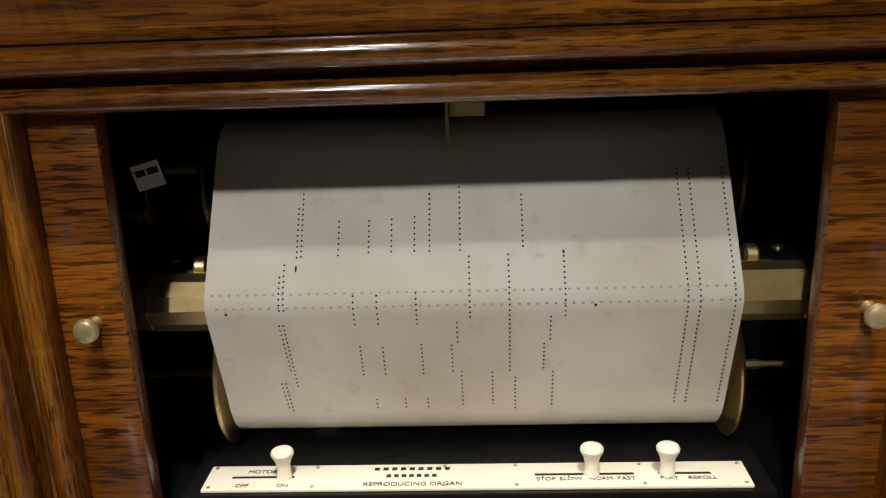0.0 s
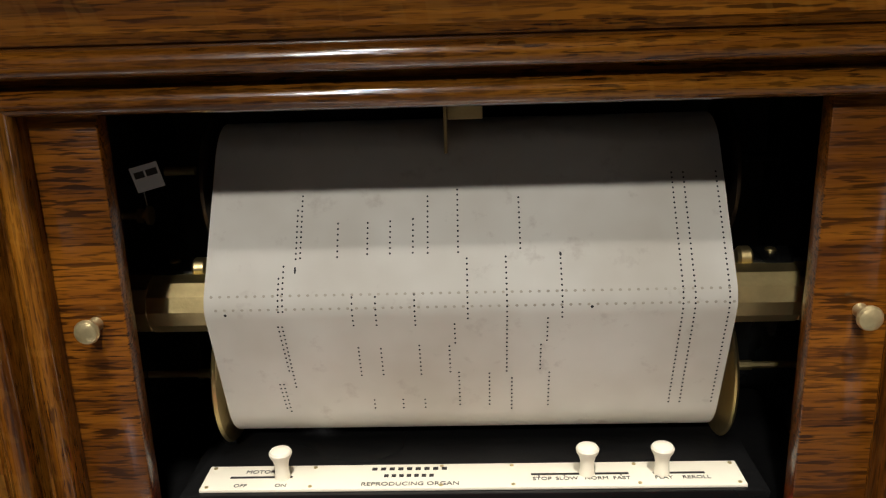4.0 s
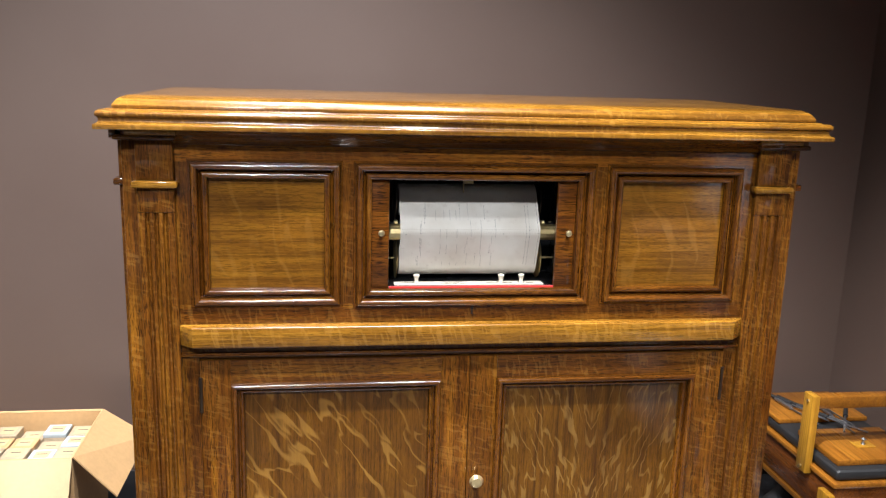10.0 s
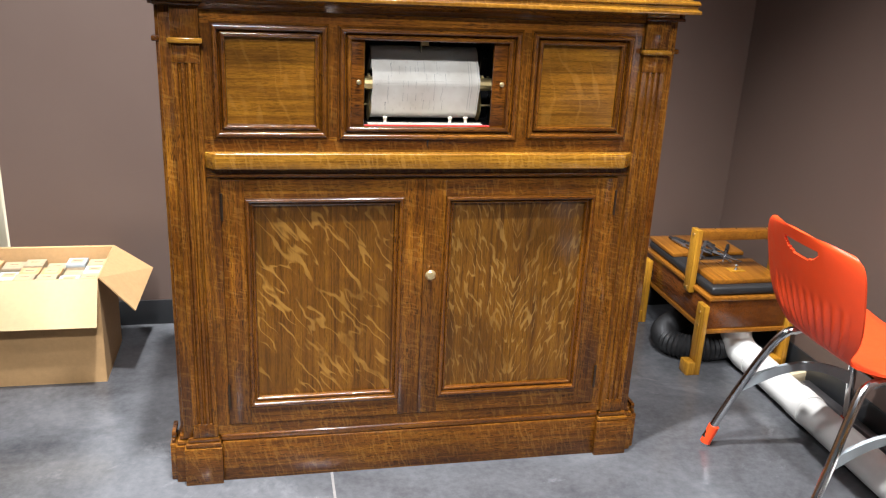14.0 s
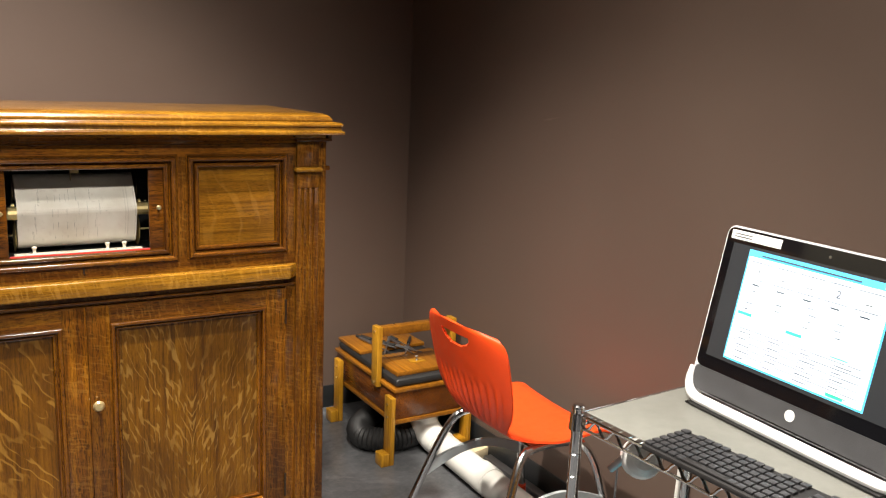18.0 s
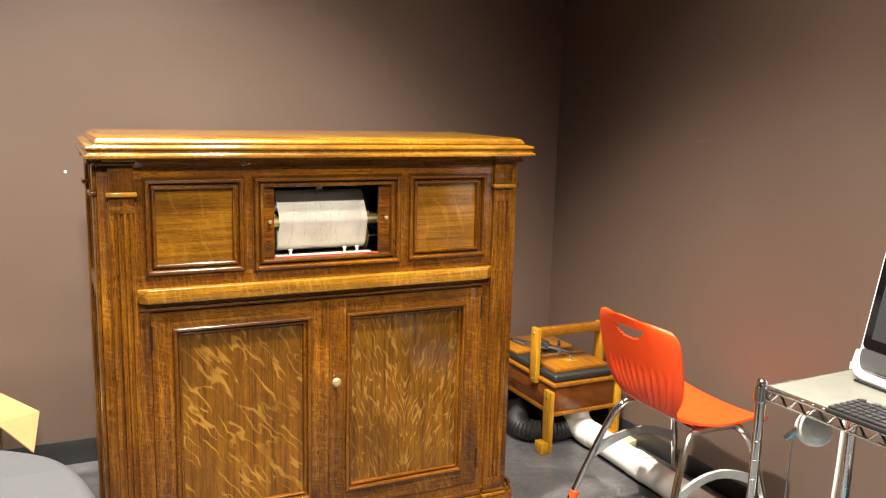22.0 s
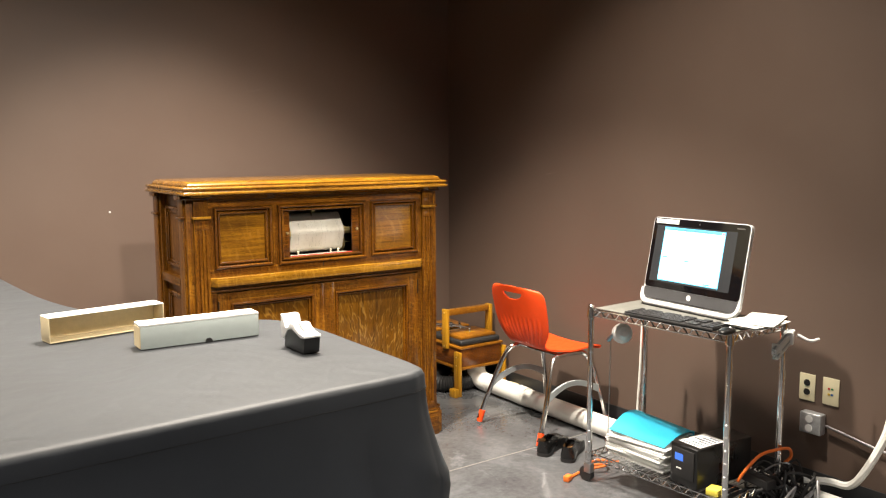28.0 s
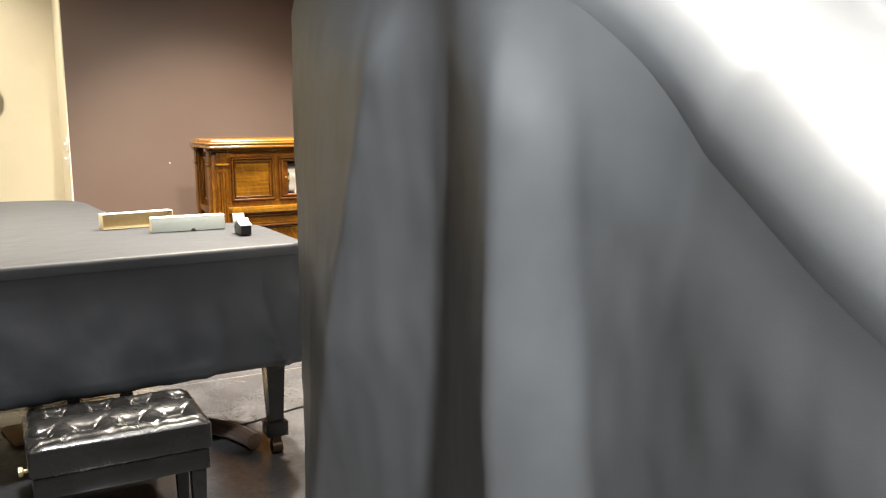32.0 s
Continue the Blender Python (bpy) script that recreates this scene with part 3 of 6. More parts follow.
def fluted(x0, x1, z0, z1):
    """A thin pilaster with three round-bottomed flutes cut into its face."""
    mid, rows = (x0 + x1) / 2, []
    outline = [(x0, 0.0), (x0, -0.012), (x0 + 0.002, -0.014)]
    for k in (-1, 0, 1):
        c = mid + k * 0.0155
        outline += [(c - 0.0045 * math.cos(math.radians(a)), -0.014 + 0.0065 * math.sin(math.radians(a))) for a in range(0, 181, 30)]
    outline += [(x1 - 0.002, -0.014), (x1, -0.012), (x1, 0.0)]
    bm = extrude_outline(outline, z0 + 0.04, z1 - 0.045)
    cube(bm, x0, x1, -0.014, 0.0, z0, z0 + 0.0398, bevel=0.0018)
    cube(bm, x0, x1, -0.014, 0.0, z1 - 0.0448, z1, bevel=0.0018)
    return bm


for s in (-1, 1):

    def span(a, b):
        return sorted((s * a, s * b))

    pil = part("post", boxed(*span(0.5535, 0.641), 0.0002, 0.10, 0.136, 1.2905, bevel=0.002), OAK_Z, cab, "corner post")
    part("pilaster", fluted(*span(0.5505, 0.615), 0.1425, 1.186), OAK_Z, pil, "fluted front pilaster")
    part("frieze_block", boxed(*span(0.5505, 0.615), -0.014, 0.0, 1.1996, 1.270, bevel=0.0018), OAK_Z, pil)
    # front necking is given paler oak for the highlight it catches
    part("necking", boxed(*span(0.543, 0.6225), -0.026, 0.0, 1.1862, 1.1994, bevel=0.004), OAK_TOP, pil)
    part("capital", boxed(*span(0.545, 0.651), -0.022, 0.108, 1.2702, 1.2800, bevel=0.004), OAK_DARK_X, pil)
    # front abacus likewise: its lit look is put into the paler oak
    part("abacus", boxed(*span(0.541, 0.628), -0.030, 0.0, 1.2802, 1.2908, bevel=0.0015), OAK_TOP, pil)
    rp = part("rear_post", boxed(*span(0.5535, 0.641), DEPTH - 0.10, DEPTH, 0.136, 1.2905, bevel=0.002), OAK_Z, cab)
    for owner, y0, y1 in ((pil, 0.020, 0.082), (rp, DEPTH - 0.082, DEPTH - 0.020)):
        part("side_pilaster", boxed(*span(0.6412, 0.651), y0, y1, 0.1425, 1.186, bevel=0.0018), OAK_Z, owner)
        part("side_frieze_block", boxed(*span(0.6412, 0.651), y0, y1, 1.1996, 1.270, bevel=0.0018), OAK_Z, owner)
        part("necking", boxed(*span(0.6412, 0.661), y0 - 0.007, y1 + 0.007, 1.1862, 1.1994, bevel=0.004), OAK_DARK_X, owner)
        part("abacus", boxed(*span(0.6512, 0.664), y0 - 0.009, y1 + 0.009, 1.2702, 1.2908, bevel=0.003), OAK_DARK_X, owner)
    # stepped plinth under the post
    for x0, x1, y0, y1 in ((0.5405, 0.640, -0.024, -0.0025), (0.5405, 0.664, -0.0023, 0.112), (0.6642, 0.680, 0.012, 0.090)):
        base = part("plinth_block", boxed(*span(x0, x1), y0, y1, 0, 0.112, bevel=0.0018), OAK_X, cab)
        part("plinth_cap", boxed(*span(x0 + 0.002, x1 - 0.004), y0 + 0.004, y1, 0.1122, 0.126, bevel=0.004), OAK_X, base)
        part("plinth_bead", boxed(*span(x0 + 0.006, x1 - 0.010), y0 + 0.009, y1, 0.1262, 0.142, bevel=0.005), OAK_DARK_X, base)
    # panelled side
    side = part("side_board", boxed(*span(0.600, 0.620), 0.1002, DEPTH - 0.1002, 0.10, 1.29), OAK_Z, cab)
    for z0, z1 in ((0.966, 1.232), (0.22, 0.85)):
        for k, dx in ((0.0, 0.012), (0.014, 0.007)):
            ya, yb, za, zb = 0.128 + k, DEPTH - 0.128 - k, z0 + k, z1 - k
            for z2, z3 in ((zb - 0.0135, zb), (za, za + 0.0135)):
                part("moulding", boxed(*span(0.6202, 0.620 + dx), ya, yb, z2, z3, bevel=0.003), OAK_DARK_X, side)
            for y2, y3 in ((ya, ya + 0.0135), (yb - 0.0135, yb)):
                part("moulding", boxed(*span(0.6202, 0.620 + dx), y2, y3, za + 0.0137, zb - 0.0137, bevel=0.003), OAK_DARK_Z, side)
    part("waist_rail", boxed(*span(0.6202, 0.648), 0.1005, DEPTH - 0.1005, 0.890, 0.930, bevel=0.004), OAK_Y, side)
    part("plinth_side", boxed(*span(0.60, 0.655), 0.1125, DEPTH + 0.006, 0, 0.118, bevel=0.002), OAK_Y, cab)
part("plinth", boxed(-0.540, 0.540, -0.010, 0.0225, 0, 0.122, bevel=0.002), OAK_X, cab)
part("plinth_moulding", boxed(-0.545, 0.545, -0.006, 0.0225, 0.1222, 0.142, bevel=0.006), OAK_DARK_X, cab)
part("door_sill", boxed(-0.553, 0.553, 0.0, 0.022, 0.1422, 0.170), OAK_X, cab)
for x0, x1 in ((-0.553, -0.519), (0.524, 0.553)):
    part("door_post", boxed(x0, x1, 0, 0.022, 0.1702, 0.8618), OAK_Z, cab)
# doors
DPROF = [(0.0, 0.004)] + [(0.0056 - 0.0056 * math.cos(a), -0.009 - 0.0056 * math.sin(a)) for a in HALF_TURN]
DPROF += [(0.0125, 0.001)] + [(0.0178 - 0.004 * math.cos(a), 0.001 - 0.004 * math.sin(a)) for a in HALF_TURN]
DPROF += [(0.023, 0.004), (0.023, 0.02), (0.0, 0.02)]
for s, x0, x1, px0, px1 in ((-1, -0.518, -0.003, -0.461, -0.060), (1, -0.002, 0.523, 0.052, 0.464)):
    door = part("door", boxed(x0, px0, -0.004, 0.018, 0.173, 0.858, bevel=0.0015), OAK_Z, cab)
    part("stile", boxed(px1, x1, -0.004, 0.018, 0.173, 0.858, bevel=0.0015), OAK_Z, door)
    part("rail", boxed(px0, px1, -0.0038, 0.018, 0.812, 0.858), OAK_X, door)
    part("rail", boxed(px0, px1, -0.0038, 0.018, 0.173, 0.226), OAK_X, door)
    frame_moulding(door, px0, px1, 0.226, 0.812, DPROF, OAK_DARK_X, OAK_DARK_Z)
    part("panel", boxed(px0 + 0.02, px1 - 0.02, 0.010, 0.020, 0.246, 0.792), OAK_FLAME if s < 0 else OAK_FLAME_FINE, door, "flamed quarter-sawn oak panel")
    hx = x0 + 0.001 if s < 0 else x1 - 0.001
    for hz in (0.26, 0.79):
        part("hinge", rods((hx, -0.006, hz - 0.035), (hx, -0.006, hz + 0.035), 0.0035, n=8), BRONZE, door, "dark bronze hinge")
    if s > 0:
        part("knob", lathe([(0.004, 0), (0.004, 0.010), (0.011, 0.014), (0.0145, 0.021), (0.010, 0.028), (0.001, 0.030)], Matrix.Translation((0.015, -0.0042, 0.600)) @ pose(0, 0, 0, 90)), PALE_BRASS, door, "small pale brass knob")
# cornice and top
cove = [(0.0, 1.262), (-0.004, 1.266), (-0.012, 1.276), (-0.022, 1.284), (-0.036, 1.2898), (-0.036, 1.2955), (0.02, 1.2955), (0.02, 1.262)]
bmc = bmesh.new()
ends = [[bmc.verts.new((x, y, z)) for y, z in cove] for x in (-0.553, 0.553)]
for k in range(len(cove)):
    j = (k + 1) % len(cove)
    bmc.faces.new((ends[0][k], ends[0][j], ends[1][j], ends[1][k]))
bmc.faces.new(ends[0])
bmc.faces.new(ends[1][::-1])
part("cove_moulding", bmc, OAK_DARK_X, cab, smooth=60)


def swept_edge(profile, x, y0, y1):
    """A slab whose edge follows a profile of (distance out, height) round all four sides."""
    bm = bmesh.new()
    rings = [[bm.verts.new(q) for q in ((-x - o, y0 - o, z), (x + o, y0 - o, z), (x + o, y1 + o, z), (-x - o, y1 + o, z))] for o, z in profile]
    for a, b in zip(rings, rings[1:]):
        for k in range(4):
            bm.faces.new((a[k], a[(k + 1) % 4], b[(k + 1) % 4], b[k]))
    bm.faces.new(rings[0][::-1])
    bm.faces.new(rings[-1])
    return bm


def quarter(c, r, a0, a1, n=6):
    return [(c[0] + r * math.cos(math.radians(a0 + (a1 - a0) * k / n)), c[1] + r * math.sin(math.radians(a0 + (a1 - a0) * k / n))) for k in range(n + 1)]


LIP = [(-0.02, 1.2912)] + quarter((0.0325, 1.2930), 0.0018, -90, 0, 3) + quarter((0.0318, 1.2985), 0.0025, 0, 80, 4)
LIP += quarter((0.0335, 1.3075), 0.0072, 255, 150, 6) + quarter((0.0235, 1.3165), 0.0075, -25, 80, 8) + [(0.0165, 1.3245), (0.016, 1.3255), (-0.02, 1.3255)]
TOP_EDGE = [(-0.02, 1.3257), (0.0065, 1.3257), (0.0075, 1.3267)] + quarter((0.0035, 1.3300), 0.0045, -20, 30, 4) + [(0.0015, 1.3400), (-0.003, 1.3435), (-0.012, 1.3470), (-0.020, 1.3480)]
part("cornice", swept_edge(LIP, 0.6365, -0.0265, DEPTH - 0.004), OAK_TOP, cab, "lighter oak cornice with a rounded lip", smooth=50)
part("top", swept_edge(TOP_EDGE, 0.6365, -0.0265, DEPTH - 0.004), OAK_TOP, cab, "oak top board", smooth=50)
# roll opening
part("side_slide", boxed(-0.200, -0.1652, 0.010, 0.022, 0.985, 1.206, bevel=0.0012), OAK_SLIDE, cab)
part("side_slide", boxed(0.1598, 0.198, 0.010, 0.022, 0.985, 1.206, bevel=0.0012), OAK_SLIDE, cab)
for kx in (-0.180, 0.182):
    part("pull_knob", lathe([(0.0036, 0), (0.0030, 0.002), (0.0026, 0.006), (0.0040, 0.0075), (0.0058, 0.0090), (0.0061, 0.0105), (0.0054, 0.0122), (0.0035, 0.0130), (0.001, 0.0132)], Matrix.Translation((kx, 0.010, 1.102)) @ pose(0, 0, 0, 90)), NICKEL, cab, "small worn brass knob")
part("box_back", boxed(-0.20, 0.20, 0.20, 0.206, 0.96, 1.232), BLACK, cab)
part("box_top", boxed(-0.20, 0.20, 0.0225, 0.20, 1.226, 1.232), BLACK, cab)
for sx in (-1, 1):
    part("box_side", boxed(*sorted((sx * 0.1985, sx * 0.204)), 0.0225, 0.20, 0.96, 1.226), BLACK, cab)
part("box_floor", boxed(-0.198, 0.198, 0.0225, 0.20, 0.950, 0.9795, bevel=0.001), BLACK, cab)
part("lever_base", boxed(-0.1615, 0.1585, 0.034, 0.1995, 0.9797, 0.9905, bevel=0.0012), BLACK, cab, "black lacquered base board")
part("felt_strip", boxed(-0.1635, 0.1615, 0.0125, 0.0205, 0.984, 0.9948, bevel=0.0012), RED_FELT, cab, "red felt strip")
# paper roll: supply spool, tracker bar, take-up spool
PX0, PX1 = -0.140, 0.138
SUPPLY, BAR, TAKE_UP = (0.124, 1.147, 0.033), (0.0645, 1.092, 0.0165), (0.104, 1.034, 0.036)


def front_tangent(a, b):
    """Angle of the normal at which a sheet drawn over the front of two rods leaves the one and meets the other."""
    dy, dz = b[0] - a[0], b[1] - a[1]
    return math.atan2(dz, dy) - math.acos((a[2] - b[2]) / math.hypot(dy, dz))


def on_rod(rod_at, angle):
    return rod_at[0] + rod_at[2] * math.cos(angle), rod_at[1] + rod_at[2] * math.sin(angle)


def arc_points(rod_at, a0, a1, n):
    return [on_rod(rod_at, a0 + (a1 - a0) * k / n) for k in range(n + 1)]


LEAVE = front_tangent(SUPPLY, BAR) % (2 * math.pi)
MEET = front_tangent(BAR, TAKE_UP) % (2 * math.pi)
prof = arc_points(SUPPLY, radians(60), LEAVE, 14) + arc_points(BAR, LEAVE, MEET, 10) + arc_points(TAKE_UP, MEET, radians(285), 14)
lengths = [0.0]
for a, b in zip(prof, prof[1:]):
    lengths.append(lengths[-1] + math.dist(a, b))
CROWN = lengths[14]


def paper_at(metres):
    """The paper's y and z, so far along the sheet from where it leaves the supply spool."""
    metres += CROWN
    for k in range(len(prof) - 1):
        if metres <= lengths[k + 1] or k == len(prof) - 2:
            f = (metres - lengths[k]) / (lengths[k + 1] - lengths[k])
            return prof[k][0] * (1 - f) + prof[k + 1][0] * f, prof[k][1] * (1 - f) + prof[k + 1][1] * f


def sheet(u, v):
    y, z = prof[min(len(prof) - 1, round(v * (len(prof) - 1)))]
    return ((PX0 + (PX1 - PX0) * u), y, z)


roll = part("paper_roll", grid(sheet, 12, len(prof) - 1), ROLL_PAPER, cab, "aged perforated paper roll", smooth=60)
holes, ghosts = bmesh.new(), bmesh.new()


def punch(bm, x, metres, half_wide, half_long):
    y, z = paper_at(metres)
    y2, z2 = paper_at(metres + 0.001)
    t = Vector((0, y2 - y, z2 - z)).normalized()
    nrm = Vector((0, t.z, -t.y))
    if nrm.y > 0:
        nrm = -nrm
    c = Vector((x, y, z)) + nrm * 0.0003
    ring = [c + Vector((half_wide * math.cos(k * math.pi / 3), 0, 0)) + t * half_long * math.sin(k * math.pi / 3) for k in range(6)]
    bm.faces.new([bm.verts.new(q) for q in ring])


def hole_column(x, a, b, drift=0.0):
    n = int((b - a) / 0.0029)
    for k in range(n):
        punch(holes, x + drift * k / n, a + (b - a) * k / n, 0.00060, 0.00066)


UPPER = ((-0.0921, 0.0335, 0.0643), (-0.0898, 0.0252, 0.0637), (-0.0984, 0.0652, 0.0927), (-0.1007, 0.0719, 0.0927), (-0.07, 0.0415, 0.0637), (-0.054, 0.0415, 0.0621), (-0.0419, 0.0409, 0.0621), (-0.0297, 0.0399, 0.0621), (-0.0218, 0.0269, 0.0621), (-0.0057, 0.0234, 0.0621), (0.0272, 0.0287, 0.0606), (-0.0012, 0.0627, 0.0986), (0.0193, 0.0621, 0.1364), (0.048, 0.0606, 0.0986))
LOWER = ((0.0406, 0.0963, 0.1147), (0.0375, 0.1147, 0.135), (0.0426, 0.135, 0.1628), (0.0222, 0.1388, 0.1652), (-0.0618, 0.0827, 0.1024), (-0.0495, 0.0827, 0.1024), (-0.029, 0.0818, 0.1024), (-0.0083, 0.0993, 0.1157), (-0.0607, 0.1147, 0.1379), (-0.0486, 0.1157, 0.1379), (-0.0277, 0.1139, 0.1379), (-0.0116, 0.1147, 0.1364), (-0.0069, 0.134, 0.1618), (0.0098, 0.135, 0.1618))
FOOT = [(x, 0.1542, 0.1637) for x in (-0.0553, -0.039, -0.0265)] + [(x, 0.0163, 0.1618) for x in (0.1101, 0.1163, 0.1338)]
for x, s0, s1 in UPPER + LOWER + tuple(FOOT):
    hole_column(x, s0, s1)
for x, s0, s1 in ((-0.0998, 0.0993, 0.1461), (-0.1020, 0.0993, 0.134), (-0.1050, 0.1412, 0.1652), (-0.1072, 0.1412, 0.1628)):
    hole_column(x, s0, s1, 0.0016)
tagged(part("perforation", holes, BLACK_MATT, roll, "rows of punched holes", smooth=False), kind="stuff")
for k in range(59):
    punch(ghosts, -0.136 + k * 0.00465, 0.0813, 0.0009, 0.0008)
    punch(ghosts, -0.1337 + k * 0.00465, 0.0884, 0.0009, 0.0008)
tagged(part("port_mark", ghosts, plain("port_mark_stain", (0.50, 0.46, 0.36), 0.7, vary=0.2, grain=300), roll, "two faint rows of marks from the bar's ports", smooth=False), kind="stuff")
for mx, ms, mw, mh in ((-0.129, 0.0912, 0.0009, 0.0009), (0.0633, 0.0898, 0.0009, 0.0009), (-0.0922, 0.0675, 0.0006, 0.0022), (0.0481, 0.0612, 0.0007, 0.0012)):
    blot = bmesh.new()
    punch(blot, mx, ms, mw, mh)
    part("ink_spot", blot, BLACK_MATT, roll, smooth=False)
part("supply_spool", rods((-0.1395, SUPPLY[0], SUPPLY[1]), (0.1375, SUPPLY[0], SUPPLY[1]), SUPPLY[2] - 0.0015, n=28), ROLL_PAPER, cab)
part("take_up_spool", rods((-0.1395, TAKE_UP[0], TAKE_UP[1]), (0.1375, TAKE_UP[0], TAKE_UP[1]), TAKE_UP[2] - 0.0015, n=32), ROLL_PAPER, cab)
for sx in (-1, 1):
    part("flange", lathe([(0.01, -0.001), (0.0425, -0.001), (0.0438, 0.0), (0.0425, 0.0016), (0.01, 0.0016)], Matrix.Translation((sx * 0.1452, TAKE_UP[0], TAKE_UP[1])) @ pose(0, 0, 0, 0, 90), 40), BRASS, cab, "brass spool flange")
    axle = part("axle", rods((sx * 0.147, 0.104, 1.031), (sx * 0.198, 0.104, 1.031), 0.0021, n=12), BRASS, cab)
    part("collar", rods((sx * 0.158, 0.104, 1.031), (sx * 0.167, 0.104, 1.031), 0.0030, n=12), BRASS, axle)
    part("upper_flange", lathe([(0.008, -0.001), (0.041, -0.001), (0.041, 0.001), (0.008, 0.001)], Matrix.Translation((sx * 0.1455, SUPPLY[0], SUPPLY[1])) @ pose(0, 0, 0, 0, 90), 32), BRONZE, cab, "dark spool flange")
    part("spool_pin", rods((sx * 0.160, 0.120, 1.154), (sx * 0.178, 0.120, 1.154), 0.0026, n=12), BRASS if sx < 0 else BLACK, cab)
    br = part("bar_bracket", boxed(*sorted((sx * 0.158, sx * 0.182)), 0.064, 0.095, 1.1042, 1.1085, bevel=0.0015), BLACK, cab, "black bracket over the bar")
    part("bracket_screw", lathe([(0.0032, 0), (0.003, 0.001), (0.001, 0.0016)], Matrix.Translation((sx * 0.166, 0.086, 1.1086)), 14), BRASS, br)
    part("bracket_wing", boxed(*sorted((sx * 0.151, sx * 0.1578)), 0.072, 0.090, 1.1048, 1.1075, bevel=0.001), BLACK, br)
    part("thumb_screw", lathe([(0.0045, -0.004), (0.0062, -0.0025), (0.0062, 0.0025), (0.0045, 0.004)], Matrix.Translation((sx * 0.1475, 0.074, 1.1085)) @ pose(0, 0, 0, 0, 90), 20), BRASS, br, "brass thumb screw")
    part("socket", lathe([(0.0163, 0.0), (0.0166, 0.0005), (0.0166, 0.027)], Matrix.Translation((sx * 0.171, BAR[0], BAR[1])) @ pose(0, 0, 0, 0, 90 * sx), 8), BRONZE_DULL, cab, "dull brass end of the tracker bar", smooth=20)
bar = part("tracker_bar", lathe([(0.0160, -0.1712), (0.0160, 0.1712)], Matrix.Translation((0, BAR[0], BAR[1])) @ pose(0, 0, 0, 0, 90), 12), BRASS, cab, "polished brass tracker bar", smooth=20)
tag = part("tag", boxed(-0.0078, 0.0078, -0.0004, 0.0004, -0.0072, 0.0072), PAPER_W, cab, "small white paper tag with dark print")
tag.matrix_basis = pose(-0.178, 0.092, 1.1565, 0, -14, 8)
for x0, x1 in ((-0.0062, -0.0008), (0.0004, 0.0066)):
    part("text_bar", boxed(x0, x1, -0.0008, -0.0005, 0.0005, 0.0042), INK, tag)
part("tag_string", rods((-0.181, 0.092, 1.149), (-0.1795, 0.091, 1.138), 0.0003, n=6), STEEL, cab)
part("brass_stud", lathe([(0.002, -0.006), (0.002, 0.002), (0.0042, 0.003), (0.0042, 0.0055), (0.0022, 0.006), (0.0022, 0.008), (0.0055, 0.0085), (0.0055, 0.0105), (0.003, 0.0115)], Matrix.Translation((-0.188, 0.090, 1.135)) @ pose(0, 0, 0, 0, 90), 16), BRASS, cab)
# hook and arm take the dull brass to imitate shade inside the box
hook = part("hook", boxed(-0.0105, 0.0090, 0.098, 0.100, 1.183, 1.2258, bevel=0.0006), BRONZE_DULL, cab, "brass hook plate, coloured darker for the shade in the box")
part("hook_arm", boxed(-0.0125, -0.0106, 0.094, 0.104, 1.165, 1.2258, bevel=0.0004), BRONZE_DULL, hook)
# lever plate
PZ = 0.9926
plate = part("lever_plate", boxed(-0.151, 0.147, 0.0365, 0.0609, 0.9907, PZ, bevel=0.0005), IVORY, cab, "ivory lever plate with engraved lettering")
for lx, sx0, sx1 in ((-0.107, -0.1365, -0.1015), (0.0626, 0.0317, 0.0855), (0.1035, 0.0987, 0.127)):
    part("slot", boxed(sx0, sx1, 0.0478, 0.0496, PZ - 0.0001, PZ + 0.0002), BLACK_MATT, plate)
    part("lever", lathe([(0.0044, 0), (0.0040, 0.003), (0.0038, 0.0075), (0.0046, 0.0110), (0.0062, 0.0140), (0.0064, 0.0155), (0.0056, 0.0168), (0.003, 0.0176), (0.0005, 0.0178)], Matrix.Translation((lx, 0.0487, PZ + 0.0002))), IVORY, plate, "turned ivory lever knob")
for px in (-0.1475, -0.090, -0.018, 0.0215, 0.090, 0.1435):
    for py in (0.0392, 0.0583):
        part("pin", lathe([(0.0012, 0), (0.0011, 0.0004), (0.0004, 0.0006)], Matrix.Translation((px, py, PZ)), 10), NICKEL, plate)
for txt, sz, tx, ty in (("MOTOR", 0.0046, -0.1205, 0.0540), ("OFF", 0.0042, -0.1290, 0.0402), ("ON", 0.0042, -0.1065, 0.0402), ("REPRODUCING ORGAN", 0.0050, -0.0350, 0.0405),
                        ("STOP", 0.0044, 0.0375, 0.0440), ("SLOW", 0.0044, 0.0510, 0.0440), ("NORM", 0.0044, 0.0672, 0.0440), ("FAST", 0.0044, 0.0810, 0.0440), ("PLAY", 0.0044, 0.1038, 0.0440), ("REROLL", 0.0044, 0.1215, 0.0440)):
    tagged(words(txt, sz, Matrix.Translation((tx, ty, PZ + 0.0002)), INK, "engraved_word", plate), kind="stuff")
for x0 in (0.036, 0.050, 0.065, 0.081):
    part("tick", boxed(x0 - 0.0003, x0 + 0.0003, 0.0464, 0.0478, PZ - 0.0001, PZ + 0.0003), INK, plate)
for x0, x1, y0, n in ((-0.0574, -0.0131, 0.0545, 9), (-0.0500, -0.0206, 0.0475, 7)):
    for k in range(n):
        w = (x1 - x0) / n
        part("engraved_bar", boxed(x0 + k * w, x0 + (k + 0.6) * w, y0, y0 + 0.0028, PZ - 0.0001, PZ + 0.0002), INK, plate)

